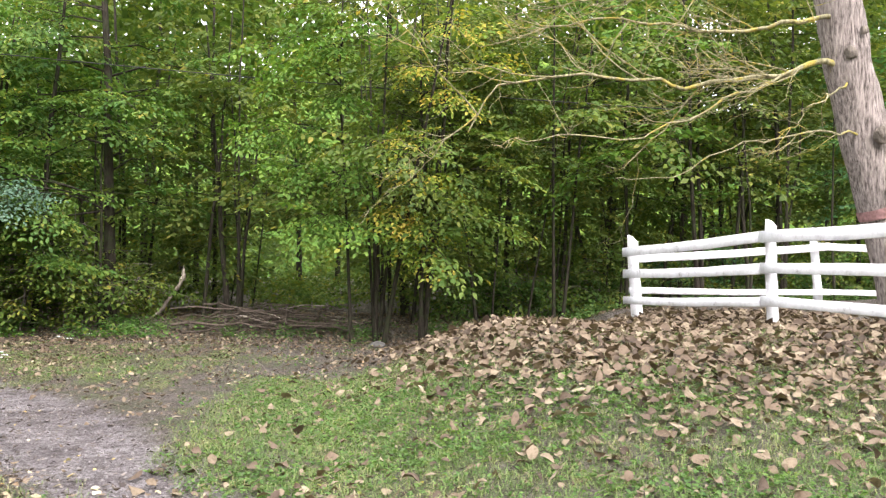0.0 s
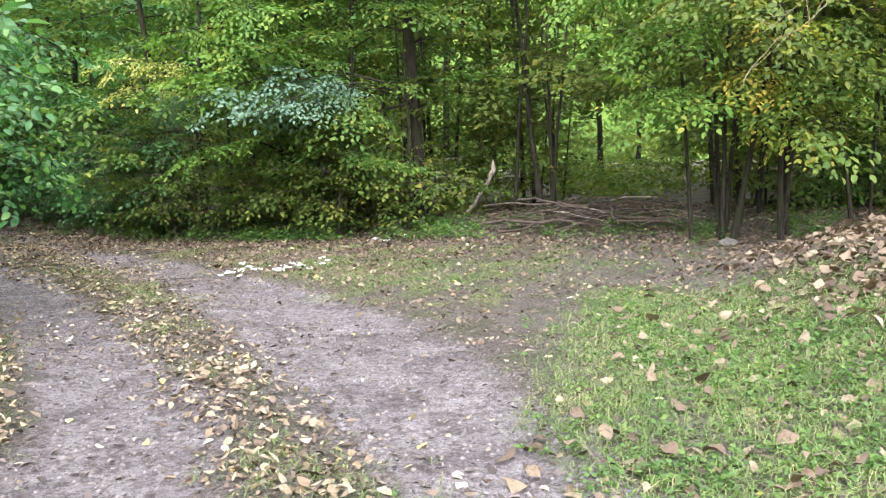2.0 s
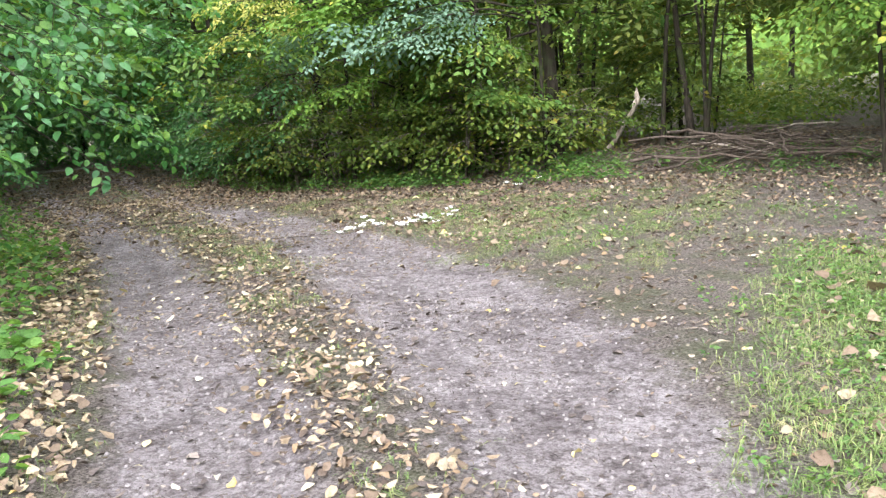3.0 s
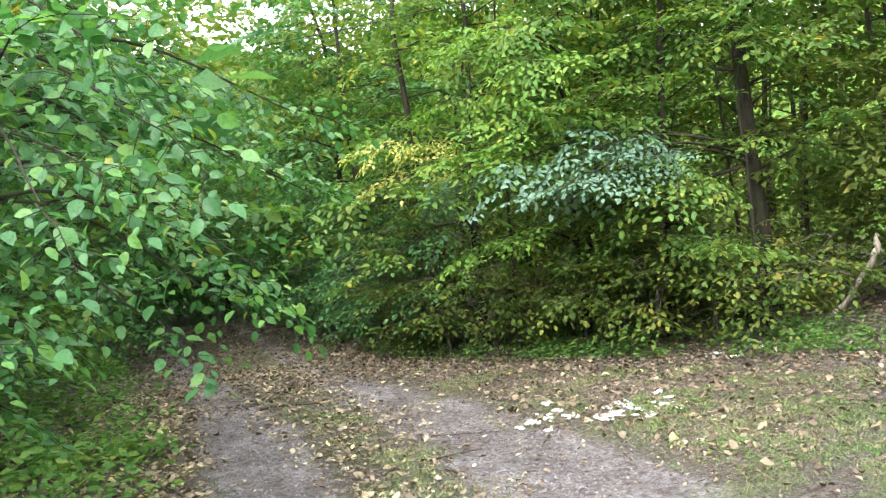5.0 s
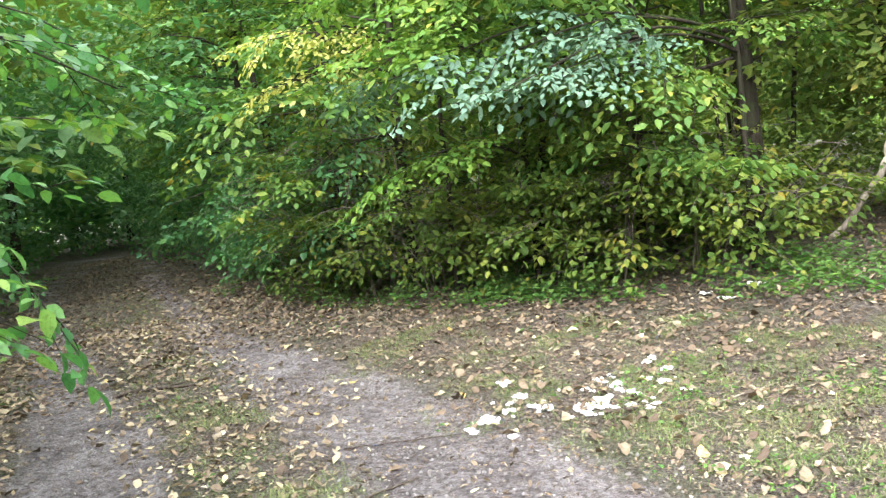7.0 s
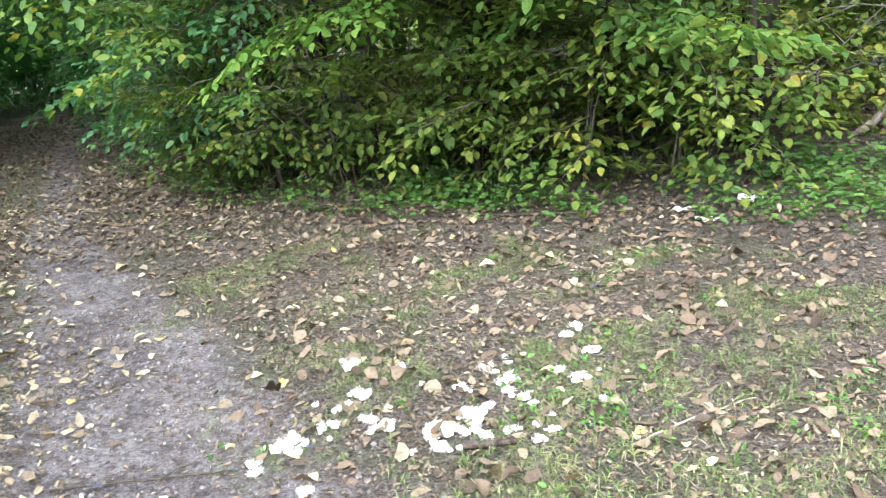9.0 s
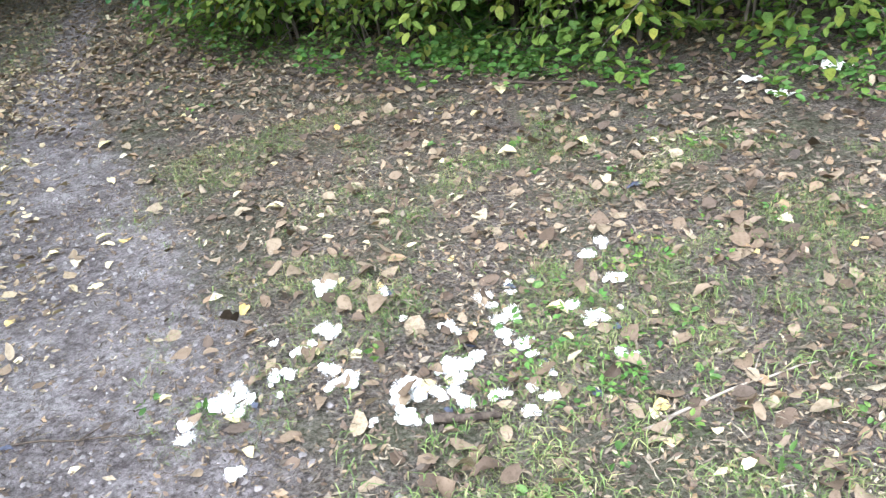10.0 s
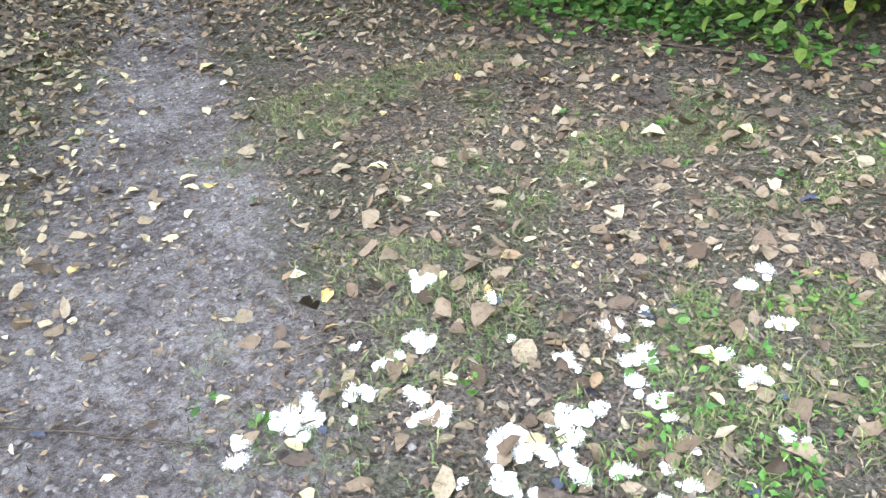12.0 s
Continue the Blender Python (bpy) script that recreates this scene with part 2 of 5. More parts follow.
def mesh_np(name, verts, faces, mat, smooth=False):
    """A mesh from numpy arrays; faces: arrays of equal-sided faces."""
    me = bpy.data.meshes.new(name)
    verts = np.asarray(verts, dtype=np.float32).reshape(-1, 3)
    faces = [np.asarray(f, dtype=np.int32) for f in faces if len(f)]
    loops = np.concatenate([f.ravel() for f in faces])
    sizes = np.concatenate([np.full(len(f), f.shape[1], dtype=np.int32) for f in faces])
    starts = np.concatenate([[0], np.cumsum(sizes)[:-1]]).astype(np.int32)
    me.vertices.add(len(verts))
    me.vertices.foreach_set("co", verts.ravel())
    me.loops.add(len(loops))
    me.loops.foreach_set("vertex_index", loops)
    me.polygons.add(len(sizes))
    me.polygons.foreach_set("loop_start", starts)
    me.polygons.foreach_set("loop_total", sizes)
    if smooth:
        me.polygons.foreach_set("use_smooth", np.ones(len(sizes), dtype=bool))
    me.update(calc_edges=True)
    me.materials.append(mat)
    return me


def part(name, me, parent, label=""):
    ob = new(name, me)
    ob.parent = parent
    return tagged(ob, label)


def tube(points, radii, sides=6, rough=0.0):
    """Vertices and quads of a tapering round branch along points."""
    p = np.asarray(points, dtype=float)
    r = np.broadcast_to(np.asarray(radii, dtype=float), (len(p),))
    d = np.gradient(p, axis=0)
    d /= np.linalg.norm(d, axis=1, keepdims=True) + 1e-9
    ref = np.array([0.0, 0.0, 1.0]) if abs(d[0][2]) < 0.8 else np.array([1.0, 0.0, 0.0])
    u = np.cross(d, ref)
    u /= np.linalg.norm(u, axis=1, keepdims=True) + 1e-9
    v = np.cross(d, u)
    a = np.linspace(0, 2 * np.pi, sides, endpoint=False)
    k = 1 + (rng.normal(0, rough, (len(p), sides)) if rough else 0)
    ring = p[:, None] + (r[:, None] * k)[..., None] * (np.cos(a)[None, :, None] * u[:, None] + np.sin(a)[None, :, None] * v[:, None])
    n = len(p)
    i = np.arange(n - 1)[:, None] * sides + np.arange(sides)[None]
    j = np.arange(n - 1)[:, None] * sides + (np.arange(sides)[None] + 1) % sides
    q = np.stack([i, j, j + sides, i + sides], -1).reshape(-1, 4)
    return ring.reshape(-1, 3), q


class Bag:
    """Collects vertices and faces of one mesh."""

    def __init__(self):
        self.v, self.f, self.n = [], {}, 0

    def add(self, v, *faces):
        for f in faces:
            self.f.setdefault(f.shape[1], []).append(f + self.n)
        self.v.append(v)
        self.n += len(v)

    def mesh(self, name, mat, smooth=False):
        return mesh_np(name, np.concatenate(self.v), [np.concatenate(f) for f in self.f.values()], mat, smooth)


LEAF_LOW = (np.array([[0, 0, 0], [0.42, -0.27, 0.07], [1, 0, -0.06], [0.42, 0.27, 0.07]]), np.array([[0, 1, 2], [0, 2, 3]]))
LEAF_MID = (np.array([[0, 0, 0], [0.28, -0.27, 0.07], [0.68, -0.23, 0.03], [1, 0, -0.10], [0.68, 0.23, 0.03], [0.28, 0.27, 0.07]]),
            np.array([[0, 1, 2, 3], [0, 3, 4, 5]]))
LEAF_FINE = (np.array([[0, 0, 0], [0.35, 0, -0.01], [0.7, 0, -0.05], [1, 0, -0.16],
                       [0.10, -0.19, 0.03], [0.38, -0.32, 0.06], [0.70, -0.25, 0.01], [0.10, 0.19, 0.03], [0.38, 0.32, 0.06], [0.70, 0.25, 0.01]]),
             np.array([[0, 4, 5, 1], [1, 5, 6, 2], [0, 1, 8, 7], [1, 2, 9, 8]]), np.array([[2, 6, 3], [2, 3, 9]]))


def unit(a):
    return a / (np.linalg.norm(a, axis=-1, keepdims=True) + 1e-9)


def lay(leaf, pos, axis, normal, size, shape=None):
    """Vertices and faces of many leaves, each along its axis, with its face to its normal."""
    x = unit(axis)
    y = unit(np.cross(normal, x))
    z = np.cross(x, y)
    v = leaf[0][None] * (np.ones((1, 1, 3)) if shape is None else shape[:, None])
    out = pos[:, None] + size[:, None, None] * (v[..., :1] * x[:, None] + v[..., 1:2] * y[:, None] + v[..., 2:] * z[:, None])
    k = np.arange(len(pos))[:, None, None] * len(leaf[0])
    return out.reshape(-1, 3), [(k + f[None]).reshape(-1, f.shape[1]) for f in leaf[1:]]


def spray(seed, leaf, leaf_size=0.075, length=0.8, side=7, spacing=0.05, droop=0.25, tilt=0.35):
    """A flat bough: a main twig with side twigs, leaves on both sides. It runs along x; gives leaf vertices, faces, twig vertices, quads."""
    r = np.random.default_rng(seed)
    twigs = []
    s = np.linspace(0, 1, 6)
    main = np.stack([s * length, 0.06 * length * np.sin(s * 3 + r.uniform(0, 6)), -droop * length * s ** 2], 1)
    twigs.append(main)
    for k in range(side):
        f = 0.12 + 0.8 * k / side
        base = np.array([np.interp(f, s, main[:, c]) for c in range(3)])
        l = length * (0.62 - 0.42 * f) * r.uniform(0.7, 1.25)
        a = radians(r.uniform(38, 62)) * (1 if k % 2 else -1)
        twigs.append(base + np.stack([s * l * math.cos(a), s * l * math.sin(a), -droop * l * s ** 2 + r.normal(0, 0.10) * l * s], 1))
    pos, axis = [], []
    bag = Bag()
    for k, tw in enumerate(twigs):
        l = np.linalg.norm(tw[-1] - tw[0])
        n = max(3, int(l / spacing))
        for j in range(n):
            f = (j + 0.7) / n
            p = np.array([np.interp(f, s, tw[:, c]) for c in range(3)])
            d = unit(tw[-1] - tw[0])
            sd = np.array([-d[1], d[0], 0]) * (1 if j % 2 else -1)
            ax = unit(d * (0.65 if j < n - 1 else 2.0) + sd * 0.9 + r.normal(0, 0.22, 3) + np.array([0, 0, -0.25]))
            pos.append(p + ax * 0.012)
            axis.append(ax)
        if k == 0 or leaf is LEAF_FINE:
            v, q = tube(tw[::2], np.linspace(0.006 if k == 0 else 0.0035, 0.0015, 3), 3)
            bag.add(v, q)
    pos, axis = np.array(pos), np.array(axis)
    nrm = np.array([0, 0, 1]) + r.normal(0, tilt, (len(pos), 3))
    v, f = lay(leaf, pos, axis, nrm, leaf_size * r.uniform(0.6, 1.2, len(pos)))
    return v, f, np.concatenate(bag.v), np.concatenate(bag.f[4])


def heading(direction, up=(0, 0, 1), roll=0.0):
    x = unit(np.asarray(direction, dtype=float))
    y = unit(np.cross(up, x))
    z = np.cross(x, y)
    c, s_ = math.cos(roll), math.sin(roll)
    return np.stack([x, c * y + s_ * z, c * z - s_ * y])


def put_spray(leaves, twigs, sp, at, direction, scale=1.0, roll=0.0):
    m = heading(direction, roll=roll) * scale
    leaves.add(sp[0] @ m + at, *sp[1])
    if twigs is not None:
        twigs.add(sp[2] @ m + at, sp[3])


SPRAYS = {key: [spray(50 + k, leaf, size, length, side, gap, droop, tilt) for k in range(5)] for key, leaf, size, length, side, gap, droop, tilt in (
    ("mid", LEAF_MID, 0.112, 0.95, 8, 0.075, 0.25, 0.28),
    ("low", LEAF_LOW, 0.15, 1.0, 7, 0.10, 0.2, 0.4),
    ("far", LEAF_LOW, 0.27, 1.7, 7, 0.17, 0.2, 0.6),
    ("bush", LEAF_MID, 0.092, 0.68, 6, 0.074, 0.30, 0.36),
    ("bushlow", LEAF_LOW, 0.105, 0.65, 6, 0.075, 0.35, 0.5),
    ("fine", LEAF_FINE, 0.10, 0.75, 5, 0.075, 0.30, 0.45))}


def plant(name, label, category, base, stems, branches, leaf_mat, kind="mid", bark=bark_dark, per_branch=6, twiggy=True, group="", seed=1, scale=1.0, aim=None, parts=("trunk", "crown"), tag="", up=0.42):
    """A tree or bush. stems: list of (points, radii). branches: (count, from, to, length, low share) along each stem."""
    r = np.random.default_rng(seed)
    ob = tagged(new(name), label, category, group, tag)
    ob.location = base
    wood, leaves = Bag(), Bag()
    for pts, radii in stems:
        pts = np.asarray(pts, dtype=float)
        if parts[0] == "stem":
            wood = Bag()
        v, q = tube(pts, radii, 8 if max(radii) > 0.05 else 5, 0.05)
        wood.add(v, q)
        s = np.linspace(0, 1, len(pts))
        count, lo, hi, length = branches
        for k in range(count):
            f = lo + (hi - lo) * (k + r.uniform(0, 1)) / count
            p = np.array([np.interp(f, s, pts[:, c]) for c in range(3)])
            a = r.uniform(0, 2 * math.pi) if aim is None else aim + r.normal(0, 0.9)
            l = length * r.uniform(0.6, 1.15) * (1.0 - 0.45 * max(0, (f - lo) / (hi - lo + 1e-6) - 0.3))
            d = np.array([math.cos(a), math.sin(a), r.normal(up, 0.2)])
            t = np.linspace(0, 1, 5)[:, None]
            line = p + d * l * t + np.array([0, 0, -0.42 * l]) * t ** 2 + r.normal(0, 0.03, (5, 3)) * t
            rad = np.interp(f, s, radii) * 0.4
            v, q = tube(line[::2], np.linspace(max(0.006, min(rad, 0.03)), 0.004, 3), 3)
            wood.add(v, q)
            for j in range(per_branch):
                g = 0.25 + 0.75 * (j + 1) / per_branch
                at = np.array([np.interp(g, t[:, 0], line[:, c]) for c in range(3)])
                b = a + (r.normal(0, 0.25) if j == per_branch - 1 else (0.9 if j % 2 else -0.9) + r.normal(0, 0.25))
                if in_lane(at[0] + base[0], at[1] + base[1], at[2] + base[2] - 0.2):
                    continue
                put_spray(leaves, wood if twiggy else None, SPRAYS[kind][r.integers(5)], at, (math.cos(b), math.sin(b), r.normal(0.0, 0.3)), scale * r.uniform(0.75, 1.2), r.normal(0, 0.2))
        if parts[0] == "stem":
            part("stem", wood.mesh("stem", bark, True), ob)
    if parts[0] != "stem":
        part(parts[0], wood.mesh(parts[0], bark, True), ob)
    part(parts[1], leaves.mesh(parts[1], leaf_mat), ob)
    return ob


def stem(height, lean=(0, 0), wobble=0.08, radius=0.08, tip=0.25, n=7, seed=0, curve=0.0, azimuth=0.0, start=(0, 0)):
    r = np.random.default_rng(seed)
    s = np.linspace(0, 1, n)
    pts = np.zeros((n, 3))
    pts[:, 2] = s * height - 0.08
    pts[:, 0] = start[0] + s * lean[0] + np.cumsum(r.normal(0, wobble, n)) * s + curve * s ** 2 * math.cos(azimuth)
    pts[:, 1] = start[1] + s * lean[1] + np.cumsum(r.normal(0, wobble, n)) * s + curve * s ** 2 * math.sin(azimuth)
    rad = radius * (1 - (1 - tip) * s)
    rad[0] *= 1.25
    return pts, rad


def bough(ob, a, b, leaf_mat, kind="mid", sprays=7, scale=0.9, radius=0.02, seed=0, bark=bark_dark, arch=0.2, limb="limb"):
    """One limb of a tree from a to b with its leaves, in world metres; a part of ob with the leaves under it."""
    r = np.random.default_rng(seed)
    o = np.array(ob.location)
    a, b = np.array(a, dtype=float), np.array(b, dtype=float)
    wood, leaves = Bag(), Bag()
    length = np.linalg.norm(b - a)
    s = np.linspace(0, 1, 14)
    line = a + (b - a) * s[:, None] + np.array([0, 0, arch * length]) * (np.sin(s * math.pi) * (1 - 0.3 * s))[:, None]
    line = line + np.cumsum(r.normal(0, 0.006, (14, 3)), 0) * s[:, None] - o
    wood.add(*tube(line, np.linspace(radius, 0.004, 14), 6))
    for j in range(sprays):
        f = 0.30 + 0.70 * (j + 1) / sprays
        at = np.array([np.interp(f, s, line[:, c]) for c in range(3)])
        d = unit(line[-1] - line[-4])
        ang = math.atan2(d[1], d[0]) + (0 if j == sprays - 1 else (0.85 if j % 2 else -0.85) + r.normal(0, 0.3))
        put_spray(leaves, wood, SPRAYS[kind][r.integers(5)], at, (math.cos(ang), math.sin(ang), r.normal(-0.2, 0.25)), scale * r.uniform(0.7, 1.1), r.normal(0, 0.35))
    part("leaves", leaves.mesh("leaves", leaf_mat), part(limb, wood.mesh(limb, bark, True), ob))


# ---- the ground ----
LEFT_TRACK = [(8.0, -14.0, 0.55), (3.0, -6.0, 0.55), (-1.0, 0.5, 0.5), (-2.6, 2.9, 0.52), (-4.0, 5.2, 0.48), (-5.05, 6.1, 0.42), (-6.6, 7.3, 0.42), (-7.75, 8.17, 0.43), (-9.2, 9.2, 0.43), (-11.35, 10.45, 0.30), (-13.5, 11.65, 0.24), (-16.5, 13.3, 0.22), (-20, 15.7, 0.22), (-27, 21, 0.25)]
RIGHT_TRACK = [(9.6, -13.0, 0.55), (4.6, -5.0, 0.55), (0.6, 1.5, 0.5), (-0.8, 3.4, 0.6), (-1.85, 5.0, 0.5), (-2.65, 5.9, 0.60), (-3.4, 6.9, 0.75), (-4.5, 8.0, 0.75), (-5.7, 9.0, 0.68), (-7.2, 10.0, 0.58), (-8.6, 10.72, 0.52), (-10.2, 11.5, 0.34), (-12.0, 12.5, 0.22), (-14, 13.8, 0.20), (-17, 15.8, 0.2), (-25, 21.5, 0.25)]
# the strip between the wheel tracks
STRIP = [(-1.5, 3.3, 0.30), (-3.1, 5.2, 0.32), (-4.75, 6.75, 0.32), (-5.6, 7.55, 0.36), (-7.3, 8.85, 0.42), (-8.9, 10.0, 0.55), (-10.6, 11.0, 0.60), (-12.5, 12.2, 0.8), (-15, 13.8, 0.8), (-20, 17.2, 0.8)]


def smooth(a, b, x):
    t = np.clip((x - a) / (b - a), 0, 1)
    return t * t * (3 - 2 * t)


def along(line, x, y):
    """How far inside a track (1 in its middle, 0 at its edge, less outside)."""
    best = np.full(np.shape(x), -9.0)
    for (x0, y0, w0), (x1, y1, w1) in zip(line[:-1], line[1:]):
        dx, dy = x1 - x0, y1 - y0
        t = np.clip(((x - x0) * dx + (y - y0) * dy) / (dx * dx + dy * dy), 0, 1)
        d = np.hypot(x - x0 - t * dx, y - y0 - t * dy)
        best = np.maximum(best, 1 - d / (w0 + t * (w1 - w0)))
    return best


WAVES = [(rng.uniform(0, 6.3), rng.uniform(0, 6.3), rng.uniform(0.6, 4.5), rng.uniform(0, 6.3)) for k in range(14)]


def left_bank(x, y):
    """Metres beyond the outer edge of the left track, towards its trees."""
    edge = np.interp(x, [-27, -16.5, -13.6, -11.5, -9.2, -8, -6.9, -5.31, -4.67, -3.92, -1.5, 3, 8], [20.3, 13.0, 11.4, 10.15, 8.7, 7.84, 7.05, 5.85, 5.19, 4.13, 0.3, -6.9, -15])
    return (edge - y) * 0.8


LANE = [(-11.0, 11.2, 1.5), (-13.7, 12.8, 1.5), (-17.0, 14.8, 1.5), (-20.0, 16.9, 1.4), (-25.0, 20.6, 1.0)]


def in_lane(x, y, z):
    """Inside the open way that the track keeps under the trees."""
    return z < 2.1 and along(LANE, x, y) > 0


def lumps(x, y):
    return sum(np.sin((math.cos(a) * x + math.sin(a) * y) * f + p) / (f ** 0.8) for a, b, f, p in WAVES) * 0.012


def worn(x, y):
    return np.maximum(along(LEFT_TRACK, x, y), along(RIGHT_TRACK, x, y))


def height(x, y):
    x, y = np.asarray(x, dtype=float), np.asarray(y, dtype=float)
    m = 0.70 * smooth(-1.5, 1.1, x + 0.06 * (y - 9)) * smooth(2.8, 8.6, y)
    m = m * (1 - smooth(10.2, 13.6, y) * (1 - smooth(1.6, 3.2, x)))
    m = m * (1 - 0.85 * smooth(13.6, 16.5, y - 0.3 * np.clip(x - 3, 0, 8))) + 0.08 * smooth(2.5, 5, x) * smooth(6, 9, y)
    bank = 0.22 * smooth(13.6, 16, y + 0.05 * x) * smooth(-16, -11, x)
    left = 0.12 * smooth(0.1, 1.2, left_bank(x, y))
    return 0.085 + lumps(x, y) + m + bank + left - 0.035 * np.clip(worn(x, y) + 0.3, 0, 1) - 0.08 * (1 - smooth(0, 4, np.hypot(x, y) * 0 + y))


def axis_steps(lo, a, b, hi, fine):
    mid = np.arange(a, b, fine)
    out = np.geomspace(fine, abs(hi - b), 40)
    inn = np.geomspace(fine, abs(a - lo), 40)
    return np.concatenate([(a - inn)[::-1], mid, b + out])


def build_ground():
    xs, ys = axis_steps(-600, -16, 7, 600, 0.12), axis_steps(-600, 1, 16, 600, 0.12)
    X, Y = np.meshgrid(xs, ys)
    Z = height(X, Y)
    nx = len(xs)
    i = (np.arange(len(ys) - 1)[:, None] * nx + np.arange(nx - 1)[None]).ravel()
    me = mesh_np("ground", np.stack([X, Y, Z], -1), [np.stack([i, i + 1, i + nx + 1, i + nx], 1)], earth_mat, True)
    a = me.attributes.new("track", "FLOAT", "POINT")
    bare = np.clip(worn(X, Y) * 0.9 + 0.42, 0, 1)
    a.data.foreach_set("value", bare.ravel().astype(np.float32))
    tagged(new("ground", me), "trodden earth clearing with two bare wheel tracks", "ground", kind="structure")


build_ground()


def on_ground(x, y, dz=0.0):
    return (x, y, float(height(x, y)) + dz)


def slope(x, y):
    e = 0.05
    return np.stack([-(height(x + e, y) - height(x - e, y)) / (2 * e), -(height(x, y + e) - height(x, y - e)) / (2 * e), np.ones_like(x)], -1)


# ---- the white fence ----
def beam(a, b, tall, deep, seed, bow=0.0, n=9):
    """A hand-sawn rail from a to b with uneven, rounded edges."""
    r = np.random.default_rng(seed)
    a, b = np.array(a), np.array(b)
    d = unit(b - a)
    side = unit(np.cross(d, (0, 0, 1)))
    up = np.cross(side, d)
    prof = np.array([(-0.5, -0.45), (-0.38, -0.5), (0.38, -0.5), (0.5, -0.45), (0.5, 0.45), (0.38, 0.5), (-0.38, 0.5), (-0.5, 0.45)])
    rings = []
    for k in range(n):
        f = k / (n - 1)
        c = a + (b - a) * f + up * (bow * math.sin(f * math.pi) + r.normal(0, 0.003)) + side * r.normal(0, 0.003)
        rings.append(c + side * (prof[:, :1] * deep) + up * (prof[:, 1:] * tall * r.uniform(0.95, 1.05)))
    v = np.concatenate(rings)
    i = np.arange(n - 1)[:, None] * 8 + np.arange(8)[None]
    j = np.arange(n - 1)[:, None] * 8 + (np.arange(8)[None] + 1) % 8
    q = np.stack([i, i + 8, j + 8, j], -1).reshape(-1, 4)
    return v, q, np.array([range(8), range(8 * n - 1, 8 * n - 9, -1)])


def round_post(base, top, radius, seed):
    """A round timber with a slanted, weathered head."""
    r = np.random.default_rng(seed)
    base, top = np.array(base), np.array(top)
    s = np.linspace(0, 1, 8)
    pts = base + (top - base) * s[:, None] + r.normal(0, 0.006, (8, 3)) * [1, 1, 0]
    v, q = tube(pts, radius * np.linspace(1.08, 0.95, 8), 12, 0.03)
    v[-12:, 2] += (v[-12:, 0] - top[0]) * -0.7
    v = np.concatenate([v, [v[-12:].mean(0) + (0, 0, 0.03)]])
    k = len(v) - 1
    cap = np.array([[k - 12 + i, k - 12 + (i + 1) % 12, k] for i in range(12)])
    return v, q, cap


def build_fence():
    ob = tagged(new("fence"), "white-painted rough timber rail fence with round posts", "fence")
    posts = [((2.97, 12.3), (2.86, 12.3), 1.98), ((3.95, 9.7), (3.91, 9.7), 2.10), ((4.95, 7.0), (4.97, 7.0), 2.1), ((6.36, 13.7), (6.25, 13.7), 2.07), ((9.7, 15.2), (9.7, 15.2), 2.1)]
    for k, (b, t, z) in enumerate(posts):
        bag = Bag()
        bag.add(*round_post(on_ground(*b, -0.12), (*t, z), (0.085, 0.068, 0.07, 0.07, 0.07)[k], 20 + k))
        part("post", bag.mesh("post", paint_mat, True), ob)
    rails = [((2.78, 12.2, 1.76), (3.92, 9.60, 1.94), 0.135), ((3.85, 9.70, 1.93), (5.10, 6.75, 2.0), 0.15),
             ((2.79, 12.19, 1.435), (3.92, 9.60, 1.555), 0.13), ((3.86, 9.68, 1.56), (5.12, 6.75, 1.58), 0.13),
             ((2.80, 12.18, 1.04), (3.92, 9.60, 1.165), 0.115), ((3.86, 9.66, 1.17), (5.12, 6.75, 1.15), 0.12),
             ((2.80, 12.38, 1.66), (6.4, 13.62, 1.96), 0.125), ((6.2, 13.55, 1.96), (9.8, 15.1, 2.0), 0.125),
             ((2.80, 12.36, 1.19), (6.4, 13.6, 1.20), 0.10), ((6.2, 13.56, 1.21), (9.8, 15.1, 1.2), 0.10)]
    for k, (a, b, tall) in enumerate(rails):
        bag = Bag()
        off = (-0.075, -0.03, 0) if k < 6 else (0.03, -0.085, 0)
        bag.add(*beam(np.array(a) + off, np.array(b) + off, tall * 0.97, 0.05, 40 + k, -0.015))
        part("rail", bag.mesh("rail", paint_mat), ob)


build_fence()


# ---- the bare-branched tree behind the fence ----
def wander(points, n, amount, seed):
    r = np.random.default_rng(seed)
    p = np.array(points, dtype=float)
    s, t = np.linspace(0, 1, len(p)), np.linspace(0, 1, n)
    out = np.stack([np.interp(t, s, p[:, c]) for c in range(3)], 1)
    k = r.normal(0, amount, (n, 3))
    k = (k + np.roll(k, 1, 0)) / 2
    k[0] = 0
    return out + k


